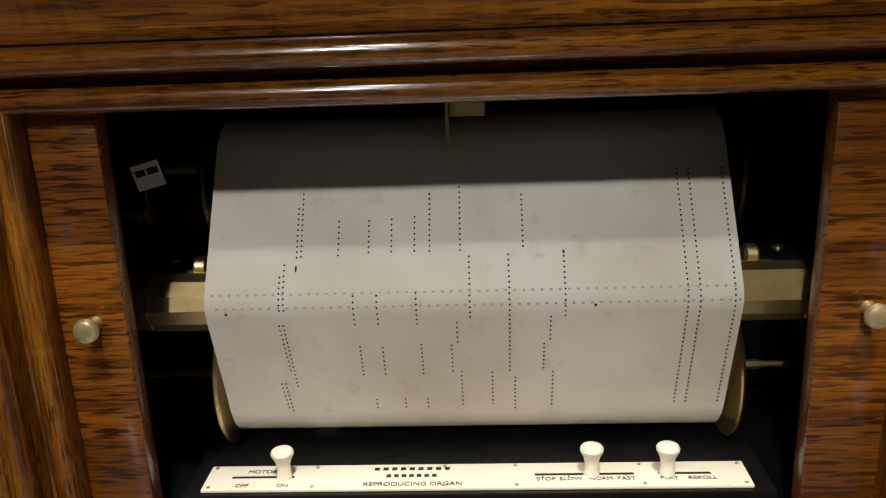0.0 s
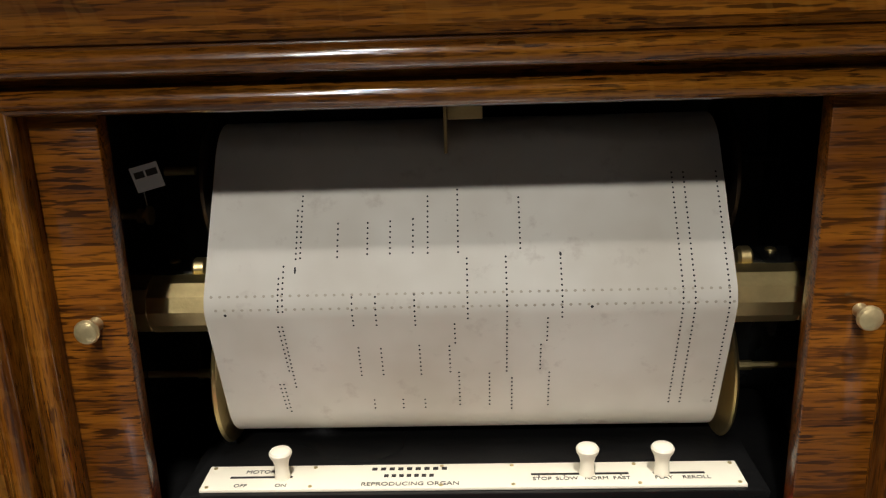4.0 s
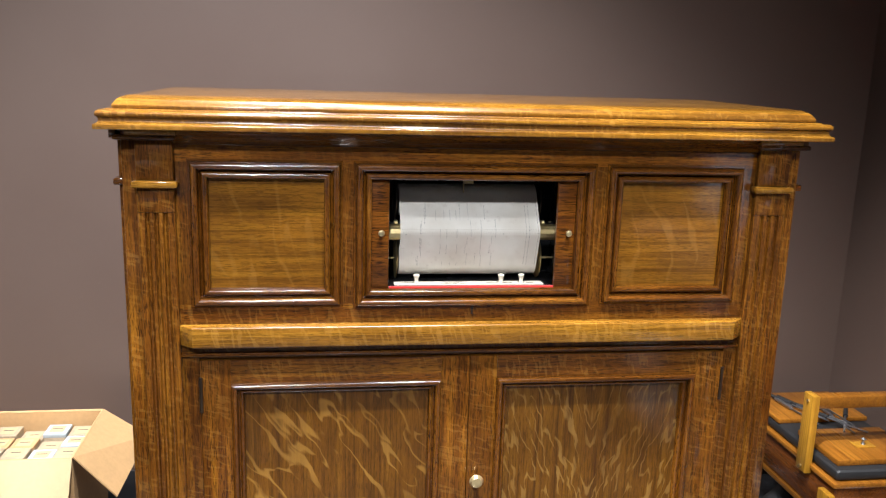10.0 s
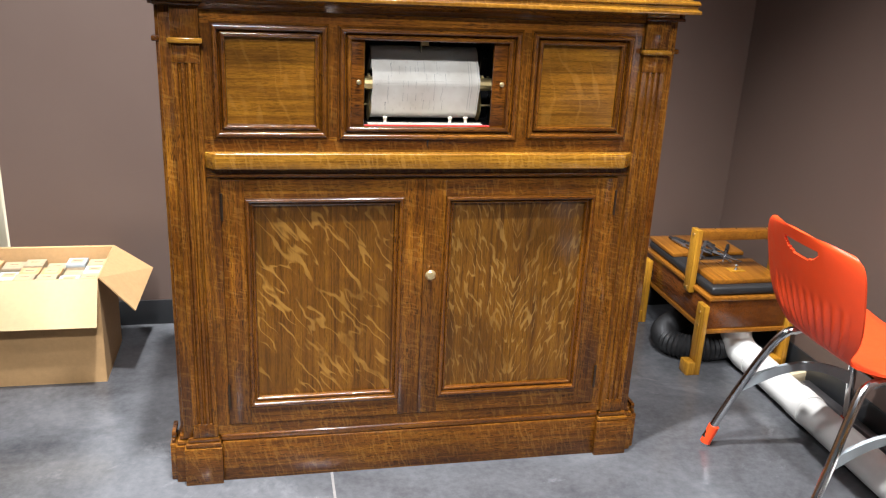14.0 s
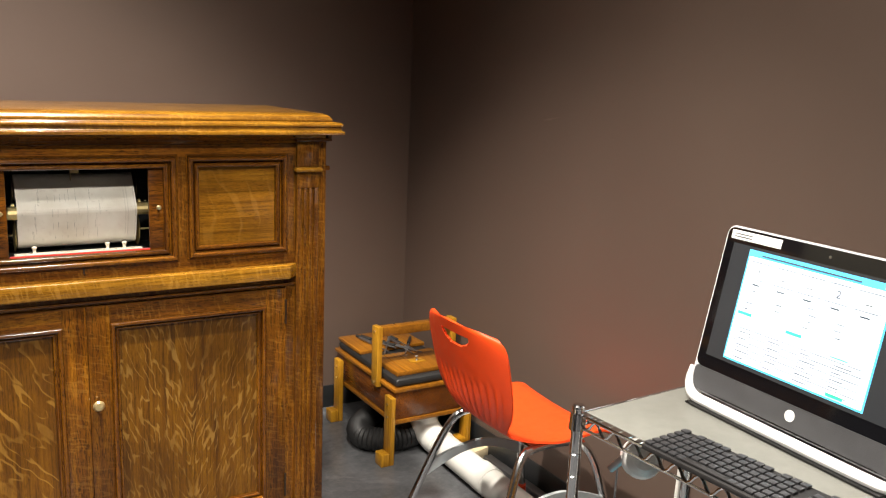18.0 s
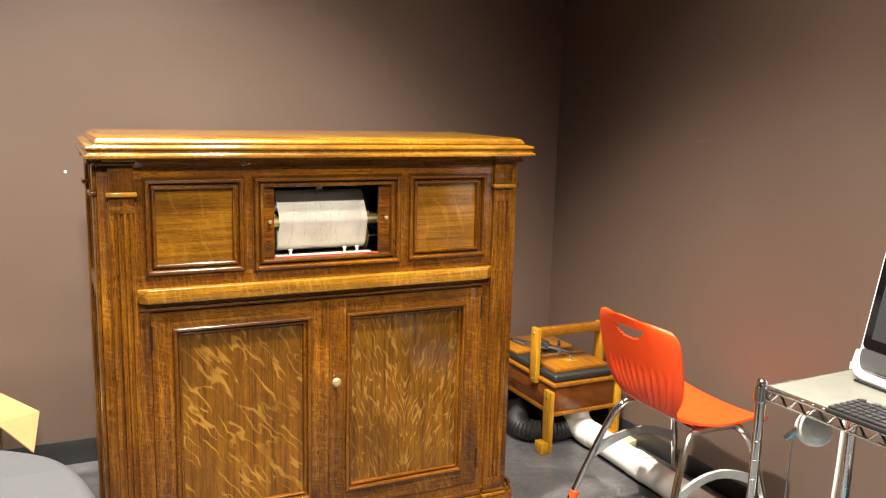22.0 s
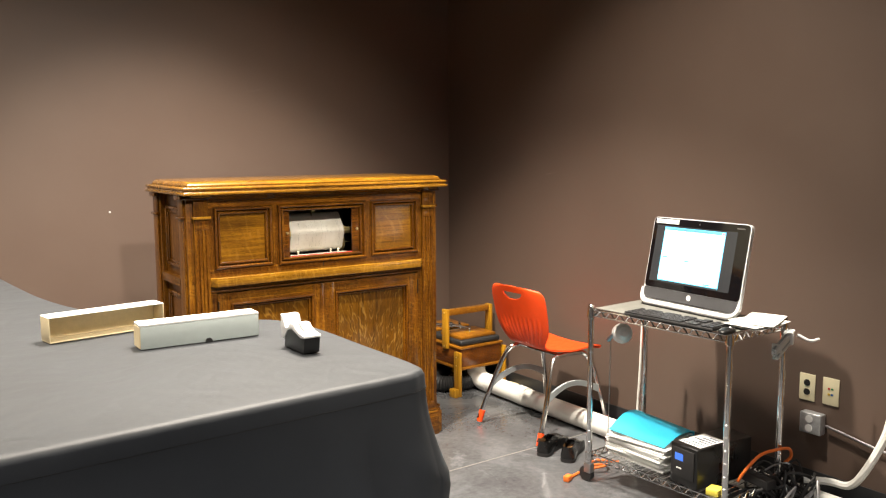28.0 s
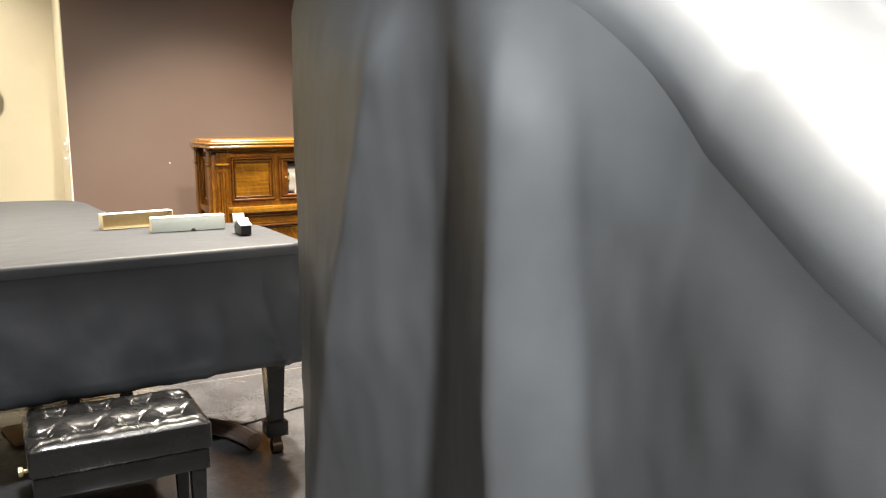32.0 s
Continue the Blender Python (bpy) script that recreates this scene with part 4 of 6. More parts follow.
# ---- covered grand piano ----
OUT = smooth_path([(x, y, 0) for x, y in ((-0.752, -1.535), (-0.750, -1.30), (-0.752, -1.02), (-0.790, -0.86), (-0.88, -0.775), (-1.04, -0.665), (-1.17, -0.47), (-1.255, -0.22), (-1.300, 0.05), (-1.325, 0.35), (-1.350, 0.66), (-1.41, 0.86), (-1.53, 0.955), (-1.75, 1.01), (-1.98, 1.0), (-2.17, 0.90), (-2.25, 0.65), (-2.265, 0.2), (-2.27, -0.5), (-2.27, -1.1), (-2.265, -1.60), (-2.22, -1.648), (-1.9, -1.642), (-1.5, -1.625), (-1.1, -1.607), (-0.85, -1.597), (-0.785, -1.585))], 9, True)
CENTRE = Vector((-1.6, -0.6, 0))
NO = len(OUT)


def outward(i):
    d = (OUT[(i + 1) % NO] - OUT[i - 1]).normalized()
    n = Vector((d.y, -d.x, 0))
    return n if n.dot(OUT[i] - CENTRE) > 0 else -n


NORM = [outward(i) for i in range(NO)]
piano = thing("grand_piano", pose(-1.5, -0.3, 0), "grand piano under a fitted charcoal cloth cover, black square legs", "piano")
PM = Matrix.Translation((1.5, 0.3, 0))


def cover_ring(z, off, wave=0.0, amp=0.0):
    out = []
    for i, p in enumerate(OUT):
        k = off + amp * noise.noise(Vector((p.x * 3.1, p.y * 3.1, wave)))
        lean = Vector((p.x * 5.0 + z * 2.5, p.y * 5.0 - z * 3.0, 7.0))
        k += 1.5 * amp * (max(0.0, 1.0 - 5.0 * abs(noise.noise(lean))) - 0.3)
        out.append(PM @ (p + NORM[i] * k + Vector((0, 0, z))))
    return out


def piano_cloth():
    bm = bmesh.new()
    rings = []
    for k in (0.02, 0.25, 0.5, 0.7, 0.82, 0.9, 0.96, 0.985):
        rings.append([PM @ (CENTRE + (p - CENTRE) * k + Vector((0, 0, 0.975 + 0.002 * noise.noise(p * 2 * k)))) for p in OUT])
    rings.append(cover_ring(0.974, -0.004))
    rings.append(cover_ring(0.970, 0.003))
    rings.append(cover_ring(0.960, 0.008))
    rings.append(cover_ring(0.935, 0.010))
    rings.append(cover_ring(0.930, 0.0108))
    rings.append(cover_ring(0.925, 0.010))
    for k in range(1, 15):
        f = k / 14
        rings.append(cover_ring(0.925 - 0.40 * f, 0.012 + 0.055 * math.sin(min(1, f * 1.25) * 1.6) ** 2 * (1 if f < 0.8 else 1), 0.4 * f, 0.022 * f))
    rings.append(cover_ring(0.500, 0.050, 0.4, 0.02))
    rings.append(cover_ring(0.490, 0.030, 0.4, 0.02))
    rings.append(cover_ring(0.500, 0.020, 0.4, 0.02))
    vs = [[bm.verts.new(q) for q in r] for r in rings]
    bm.faces.new(vs[0])
    for a, b in zip(vs, vs[1:]):
        for i in range(NO):
            bm.faces.new((a[i], a[(i + 1) % NO], b[(i + 1) % NO], b[i]))
    return bm


part("cloth_cover", piano_cloth(), CLOTH, piano, "fitted charcoal cloth cover with a stitched edge", smooth=60)
part("seam", tubes(cover_ring(0.9305, 0.0108), 0.0013, 5, True), BLACK_MATT, piano, "stitched seam round the cover")
part("body", extrude_outline([((PM @ (CENTRE + (p - CENTRE) * 0.975)).x, (PM @ (CENTRE + (p - CENTRE) * 0.975)).y) for p in OUT[::3]], 0.62, 0.965), BLACK, piano)


def square_leg(x, y, top):
    leg = part("leg", boxed(x - 0.05, x + 0.05, y - 0.05, y + 0.05, top - 0.09, top, bevel=0.004), BLACK, piano)
    bm = bmesh.new()
    bmesh.ops.create_cone(bm, cap_ends=True, segments=4, radius1=0.042, radius2=0.066, depth=top - 0.09 - 0.15, matrix=Matrix.Translation((x, y, (top - 0.09 + 0.15) / 2)) @ pose(0, 0, 0, 0, 0, 45))
    part("shaft", bm, BLACK, leg, smooth=False)
    part("foot_block", boxed(x - 0.046, x + 0.046, y - 0.046, y + 0.046, 0.085, 0.15, bevel=0.003), BLACK, leg)
    part("caster_fork", boxed(x - 0.02, x + 0.02, y - 0.026, y + 0.026, 0.045, 0.085, bevel=0.004), BRONZE, leg)
    part("caster_wheel", rods((x - 0.022, y - 0.01, 0.030), (x + 0.022, y - 0.01, 0.030), 0.030, n=20), BRONZE, leg, "dark bronze caster wheel")


for lx, ly in ((-0.815, -1.30), (-2.17, -1.30), (-1.72, 0.35)):
    square_leg(lx + 1.5, ly + 0.3, 0.63)
lyre = part("pedal_lyre", boxed(-0.13, -0.08, -0.78, -0.74, 0.16, 0.63, bevel=0.004), BLACK, piano)
part("post", boxed(0.08, 0.13, -0.78, -0.74, 0.16, 0.63, bevel=0.004), BLACK, lyre)
part("pedal_box", boxed(-0.2, 0.2, -0.84, -0.68, 0.06, 0.16, bevel=0.006), BLACK, lyre)
for k in (-1, 0, 1):
    part("pedal", boxed(k * 0.09 - 0.02, k * 0.09 + 0.02, -0.96, -0.84, 0.075, 0.09, bevel=0.005), BRASS, lyre)
part("brace", rods((-0.1, -0.74, 0.2), (-0.1, -0.35, 0.63), 0.008, n=8), BLACK, lyre)

# roll boxes and tape dispenser on the cover
Z0 = 0.9775
gb = thing("roll_box", pose(-1.083, -0.988, Z0, 0, 0, -2.5), "grey card music-roll box with a white lid, closed", "box", "roll boxes")
part("tray", boxed(-0.156, 0.156, -0.031, 0.031, 0, 0.058, bevel=0.0012), plain("grey_green_card", (0.42, 0.47, 0.455), 0.75, vary=0.05, grain=50, relief=0.08), gb)
part("lid", boxed(-0.157, 0.157, -0.0312, 0.032, 0.0585, 0.064, bevel=0.001), PAPER_W, gb, "white paper-covered lid")
part("end_label", boxed(-0.1585, -0.1562, -0.030, 0.030, 0.002, 0.0575), PALE_WOOD, gb, "cream paper end")
part("thumb_notch", lathe([(0.010, 0), (0.010, 0.0008)], Matrix.Translation((0.018, -0.0309, 0.0005)) @ pose(0, 0, 0, 90), 16), BLACK_MATT, gb)
ob_ = thing("roll_box", pose(-1.262, -0.745, Z0, 0, 0, 8), "open cream card music-roll box lying on its side", "box", "roll boxes")
for nm, dims in (("bottom_wall", (-0.158, 0.158, -0.032, 0.032, 0, 0.0025)), ("top_wall", (-0.158, 0.158, -0.032, 0.032, 0.066, 0.0685)), ("end_wall", (-0.158, -0.1555, -0.032, 0.032, 0.0027, 0.0658)), ("end_wall", (0.1555, 0.158, -0.032, 0.032, 0.0027, 0.0658)), ("back_wall", (-0.1553, 0.1553, 0.0295, 0.032, 0.0027, 0.0658))):
    part(nm, boxed(*dims, bevel=0.0005), PAPER_W if nm == "top_wall" else PALE_WOOD, ob_)
tape = thing("tape_dispenser", pose(-0.906, -1.238, Z0, 0, 0, -90), "black and white desktop tape dispenser", "tape dispenser")


def side_prism(points, y0, y1, bevel=0.002):
    bm = bmesh.new()
    f = bm.faces.new([bm.verts.new((x, y0, z)) for x, z in points])
    top = bmesh.ops.extrude_face_region(bm, geom=[f])
    bmesh.ops.translate(bm, vec=(0, y1 - y0, 0), verts=[v for v in top["geom"] if isinstance(v, bmesh.types.BMVert)])
    if bevel:
        bmesh.ops.bevel(bm, geom=bm.edges[:], offset=bevel, segments=2, affect="EDGES", profile=0.5)
    return bm


part("base", side_prism([(-0.052, 0), (0.06, 0), (0.066, 0.0395), (0.045, 0.0375), (0.02, 0.0455), (-0.005, 0.0525), (-0.028, 0.0455), (-0.047, 0.0235)], -0.022, 0.022), BLACK, tape)
part("shell", side_prism([(-0.060, 0.018), (-0.047, 0.0242), (-0.028, 0.0462), (-0.005, 0.0532), (0.02, 0.0462), (0.045, 0.0382), (0.068, 0.0402), (0.068, 0.0455), (0.04, 0.050), (0.022, 0.056), (0.008, 0.067), (-0.012, 0.067), (-0.026, 0.054), (-0.042, 0.052), (-0.052, 0.078), (-0.068, 0.082), (-0.066, 0.050)], -0.0235, 0.0235, 0.0012), WHITE, tape, "white top shell with a raised cutter")
part("tape_reel", lathe([(0.012, -0.010), (0.023, -0.010), (0.023, 0.010), (0.012, 0.010)], Matrix.Translation((0.012, 0, 0.046)) @ pose(0, 0, 0, 90)), plain("clear_tape", (0.45, 0.46, 0.45), 0.25, vary=0.05), tape, "roll of clear tape")

# tufted bench
bench = thing("piano_bench", pose(-1.535, -1.90, 0), "black tufted leather piano bench with dark wooden legs", "bench")
BX, BY = 0.275, 0.19


def cushion_top(u, v):
    x, y = (u * 2 - 1) * BX, (v * 2 - 1) * BY
    edge = min(1, (1 - abs(u * 2 - 1)) * 7) * min(1, (1 - abs(v * 2 - 1)) * 5)
    z = 0.475 + 0.03 * edge ** 0.5
    for i in range(4):
        for j in range(2):
            bx, by = -BX + BX * 2 * (i + 0.5) / 4 + (0.03 if j else -0.03), -BY + BY * 2 * (j + 0.5) / 2
            d = math.hypot(x - bx, y - by)
            z -= 0.030 * math.exp(-(d / 0.024) ** 2) + 0.020 * math.exp(-(d / 0.055) ** 2)
            z -= 0.011 * math.exp(-(min(abs((x - bx) - (y - by)), abs((x - bx) + (y - by))) / 0.008) ** 2) * math.exp(-(d / 0.09) ** 2)
    k = 1 - 0.02 * (1 - edge)
    return (x * k, y * k, z)


part("cushion_top", grid(cushion_top, 72, 48), LEATHER, bench, "buttoned black leather top", smooth=80)
part("cushion_side", boxed(-BX, BX, -BY, BY, 0.385, 0.478, bevel=0.012), LEATHER, bench)
for i in range(4):
    for j in range(2):
        bx, by = -BX + BX * 2 * (i + 0.5) / 4 + (0.03 if j else -0.03), -BY + BY * 2 * (j + 0.5) / 2
        part("button", lathe([(0.009, 0), (0.008, 0.004), (0.002, 0.007)], Matrix.Translation((bx, by, 0.455)), 12), LEATHER, bench)
part("apron", boxed(-BX + 0.01, BX - 0.01, -BY + 0.01, BY - 0.01, 0.315, 0.3845, bevel=0.003), BLACK, bench)
for sx in (-1, 1):
    part("crank_knob", lathe([(0.006, 0), (0.006, 0.02), (0.016, 0.024), (0.016, 0.035)], Matrix.Translation((sx * (BX - 0.01), 0, 0.35)) @ pose(0, 0, 0, 0, 90 * sx)), NICKEL, bench, "metal height knob")
    for sy in (-1, 1):
        bm = bmesh.new()
        bmesh.ops.create_cone(bm, cap_ends=True, segments=4, radius1=0.022, radius2=0.034, depth=0.315, matrix=Matrix.Translation((sx * (BX - 0.045), sy * (BY - 0.045), 0.1575)) @ pose(0, 0, 0, 0, 0, 45))
        part("leg", bm, BLACK, bench, smooth=False)
# things on the floor below the piano
log = thing("stuffed_draught_roll", pose(-0.93, -1.12, 0, 0, 0, -62), "brown furry roll lying under the piano", "fabric roll")
part("roll", tubes(smooth_path([(-0.22, 0.0, 0.04), (-0.1, 0.01, 0.043), (0.02, 0.0, 0.045), (0.12, -0.02, 0.04)], 5), 0.038, 12), plain("brown_plush", (0.12, 0.06, 0.025), 0.95, vary=0.3, grain=220, sheen=0.5, relief=0.6), log)
board = solo("wooden_board", boxed(-0.42, 0.42, -0.13, 0.13, 0, 0.018, bevel=0.002), CARD_PALE, "pale board lying on the floor under the piano", "board", m=pose(-1.45, -0.45, 0.0, 0, 0, 12))

# cables on the floor
cable = solo("floor_cable", tubes(smooth_path([(-1.3, -1.0, 0.006), (-0.9, -0.92, 0.006), (-0.58, -0.815, 0.006), (-0.3, -0.755, 0.006), (0.0, -0.79, 0.006), (0.3, -0.885, 0.006), (0.53, -0.98, 0.006), (0.645, -1.12, 0.006), (0.64, -1.38, 0.006), (0.75, -1.6, 0.006), (1.2, -1.66, 0.006)], 8), 0.0055, 8), RUBBER, "black cable snaking over the concrete floor", "cable")

# ---- covered console ----
cons = thing("covered_console", pose(-0.59, -3.85, 0), "large organ console hidden under a grey satin dust cover", "covered console")
PROFILE = [(-3.175, 1.70), (-3.205, 1.742), (-3.30, 1.755), (-3.55, 1.75), (-3.78, 1.725), (-3.90, 1.69), (-4.0, 1.632), (-4.08, 1.566), (-4.19, 1.470), (-4.27, 1.424), (-4.35, 1.376), (-4.46, 1.318), (-4.58, 1.27), (-4.72, 1.245), (-4.86, 1.235)]


def crest(y):
    for (a, za), (b, zb) in zip(PROFILE, PROFILE[1:]):
        if a >= y >= b:
            return za + (zb - za) * (a - y) / (a - b)
    return PROFILE[-1][1]


def side_fold(y, z, top):
    """How far the hanging side stands out: a broad face that swells to a leaning crest, falls back, and swells again."""
    zc = max(0.25, z)
    c1, c2 = -3.67 + 0.22 * (1.63 - zc), -3.915 - 0.17 * (1.60 - zc)
    e1, e2 = -3.775, c2 - 0.065 - 0.07 * (1.60 - zc)
    grow = 0.35 + 0.75 * min(1.0, max(0.0, 1.72 - z) / 0.6)
    stops = ((-3.10, 0.0), (c1, 0.075 * grow), (e1, 0.002), (e1 - 0.035, 0.0), (c2, 0.060 * grow), (e2, 0.006), (-4.42, 0.014), (-4.58, 0.026 * grow), (-4.72, 0.006), (-5.2, 0.0))
    f = 0.0
    for (ya, fa), (yb, fb) in zip(stops, stops[1:]):
        if ya >= y >= yb:
            k = (ya - y) / (ya - yb)
            k = 0.75 * k + 0.25 * k * k * (3 - 2 * k)
            f = fa + (fb - fa) * k
            break
    f += 0.005 * noise.noise(Vector((y * 7, z * 2.2, 1.7))) + 0.002 * noise.noise(Vector((y * 26, z * 14, 4.0)))
    return f


def fall(x):
    """How far the sheet falls away towards the far side."""
    t = max(0.0, x + 0.82)
    return 0.5 * t + 0.4 * t * t


def shoulder(y):
    """Width of the rounded shoulder and how much the sheet still rises inside it."""
    k = min(1.0, max(0.0, (-3.45 - y) / 0.5))
    k = k * k * (3 - 2 * k)
    return 0.05 + 0.20 * k, 0.10 * k


def lean_in(y):
    """How far the upper edge leans in over the hidden console."""
    a = min(1.0, max(0.0, (-3.8 - y) / 0.35))
    b = min(1.0, max(0.0, (y + 4.5) / 0.55))
    return 0.11 * a * a * (3 - 2 * a) * (0.2 + 0.8 * b * b * (3 - 2 * b))


def west_side(u, v):
    y = -3.175 + u * (-4.86 + 3.175)
    top = crest(y)
    top -= 0.05
    z = top * (1 - v) + 0.015 * v
    k = min(1, v / 0.10)
    x = -1.335 + lean_in(y) * max(0.0, 1 - v / 0.5) ** 2 - side_fold(y, z, top) * k * k * (3 - 2 * k) - 0.02 * v + 0.045 * v * max(0.0, 1 - u / 0.15)
    return (x + 0.62, y + 3.85, z)


part("side_drape", grid(west_side, 180, 64), COVER, cons, "hanging grey satin side with long folds", smooth=80)


def top_sheet(u, v):
    s = u * (len(PROFILE) - 1)
    i = min(int(s), len(PROFILE) - 2)
    y = PROFILE[i][0] + (PROFILE[i + 1][0] - PROFILE[i][0]) * (s - i)
    z = crest(y)
    bend = min(1.0, v / 0.14)
    wide, rise = shoulder(y)
    side = -1.335 + lean_in(y)
    x = side + wide * (1 - math.cos(bend * math.pi / 2)) if v < 0.14 else side + wide + (v - 0.14) / 0.86 * (0.13 - side - wide)
    z += rise - (0.05 + rise) * (1 - math.sin(bend * math.pi / 2))
    sag = 0.03 * math.sin(math.pi * v) * (1 if y < -3.9 else 0.25)
    ripple = 0.012 * math.sin(9 * v + 3 * y) * noise.noise(Vector((v * 5, y * 4, 0.3))) + 0.016 * math.exp(-((v - 0.16 - 0.25 * (y + 4.2)) / 0.03) ** 2) * (y < -3.95) - 0.012 * math.exp(-((v - 0.08 + 0.1 * (y + 4.2)) / 0.03) ** 2) * (y < -4.0)
    edge = min(1, max(0, v - 0.10) / 0.06)
    crease = 0.034 * math.exp(-((v - 0.30 - 0.12 * (y + 4.0)) / 0.022) ** 2) + 0.022 * math.exp(-((y + 4.28 - 0.5 * (v - 0.2)) / 0.02) ** 2) * min(1, max(0, v - 0.14) * 8) + 0.006 * noise.noise(Vector((x * 9, y * 7, 2.0)))
    return (x + 0.62, y + 3.85, max(1.0, z - sag + (ripple + crease) * edge - fall(x)))


part("top_drape", grid(top_sheet, 84, 100), COVER, cons, "grey satin top sheet", smooth=80)
part("back_drape", grid(lambda u, v: (-1.30 + u * 1.42 + 0.62, -3.172 + 0.02 * math.sin(14 * u) * v + 3.85, max(1.0, 1.69 - fall(-1.30 + u * 1.42)) * (1 - v) + 0.015 * v), 50, 20), COVER, cons, smooth=80)
part("far_drape", grid(lambda u, v: (0.125 + 0.03 * math.sin(16 * u) * v + 0.62, -3.205 - u * 1.655 + 3.85, max(1.0, crest(-3.205 - u * 1.655) - fall(0.125)) * (1 - v) + 0.015 * v), 50, 16), COVER, cons, smooth=80)
part("front_drape", grid(lambda u, v: (-1.31 + u * 1.435 + 0.62, -4.862 - 0.03 * math.sin(15 * u) ** 2 * v + 3.85, max(1.0, 1.235 - fall(-1.31 + u * 1.435)) * (1 - v) + 0.015 * v), 50, 16), COVER, cons, smooth=80)

# wooden case beyond the console
case = thing("display_case", pose(1.28, -2.72, 0), "tall orange-brown wooden case with a dark open front", "case")
for nm, d in (("side", (-0.20, 0.20, 0.34, 0.38, 0, 1.95)), ("side", (-0.20, 0.20, -0.38, -0.34, 0, 1.95)), ("top", (-0.22, 0.20, -0.40, 0.40, 1.9502, 2.0)), ("head_rail", (-0.20, -0.17, -0.3398, 0.3398, 1.80, 1.95)), ("shelf", (-0.17, 0.19, -0.3398, 0.3398, 0.9, 0.925)), ("foot_rail", (-0.20, -0.17, -0.3398, 0.3398, 0, 0.14))):
    part(nm, boxed(*d, bevel=0.004), PINE_Z if nm == "side" else PINE, case)
part("back", boxed(0.18, 0.20, -0.3398, 0.3398, 0, 1.95), BLACK_MATT, case)

# ---- orange chair ----
chair = thing("stacking_chair", pose(0.0, 0.0, 0), "orange plastic stacking chair with chrome legs and orange feet", "chair")
chair.matrix_basis = pose(1.15, 0.10, 0)
SIDE = smooth_path([(-0.245, 0, 0.785), (-0.225, 0, 0.72), (-0.195, 0, 0.62), (-0.165, 0, 0.53), (-0.135, 0, 0.475), (-0.085, 0, 0.447), (-0.01, 0, 0.437), (0.075, 0, 0.442), (0.155, 0, 0.447), (0.195, 0, 0.437), (0.21, 0, 0.42)], 6)
NS = len(SIDE) - 1


def shell_point(u, v):
    s = v * NS
    i = min(int(s), NS - 1)
    p = SIDE[i].lerp(SIDE[i + 1], s - i)
    c = u * 2 - 1
    wid = 0.208 - 0.070 * math.exp(-((v - 0.425) / 0.13) ** 2) + 0.010 * min(1, max(0, (v - 0.5) / 0.12))
    if v < 0.13:
        wid *= 0.80 + 0.20 * math.sqrt(max(0.0, 1 - (1 - v / 0.13) ** 2))
    if v > 0.86:
        wid *= 0.80 + 0.20 * math.sqrt(max(0.0, 1 - ((v - 0.86) / 0.14) ** 2))
    x = p.x + (0.045 * c * c * (1 - min(1, v / 0.5)) if v < 0.5 else 0)
    z = p.z + 0.014 * c * c * min(1, max(0, (v - 0.45) / 0.12)) - 0.016 * c * c * max(0, 1 - v / 0.13) ** 2
    if 0.19 < v < 0.41 and abs(c) < 0.82:
        k = math.sin(math.pi * (v - 0.19) / 0.22)
        x += 0.006 * k * math.cos(c * 12 * math.pi) * (1 - abs(c) * 0.3)
    return Vector((x, c * wid, z))


def thick_sheet(f, nu, nv, thick, keep=lambda c, v: True):
    """A sheet with two faces and a rim, both sides taken from the surface's own normal."""
    bm = bmesh.new()
    e = 1e-3
    sides = ([], [])
    for i in range(nu + 1):
        rows = ([], [])
        for j in range(nv + 1):
            u, v = i / nu, j / nv
            du = f(min(1, u + e), v) - f(max(0, u - e), v)
            dv = f(u, min(1, v + e)) - f(u, max(0, v - e))
            n = du.cross(dv).normalized() * thick / 2
            p0 = f(u, v)
            rows[0].append(bm.verts.new(p0 + n))
            rows[1].append(bm.verts.new(p0 - n))
        sides[0].append(rows[0])
        sides[1].append(rows[1])
    edges = {}
    for i in range(nu):
        for j in range(nv):
            if not keep((i + 0.5) / nu * 2 - 1, (j + 0.5) / nv):
                continue
            q = ((i, j), (i + 1, j), (i + 1, j + 1), (i, j + 1))
            bm.faces.new([sides[0][a][b] for a, b in q])
            bm.faces.new([sides[1][a][b] for a, b in reversed(q)])
            for a, b in zip(q, q[1:] + q[:1]):
                edges[frozenset((a, b))] = None if frozenset((a, b)) in edges else (a, b)
    for pair in edges.values():
        if pair:
            (a, b), (c, d) = pair
            bm.faces.new((sides[0][c][d], sides[0][a][b], sides[1][a][b], sides[1][c][d]))
    return bm


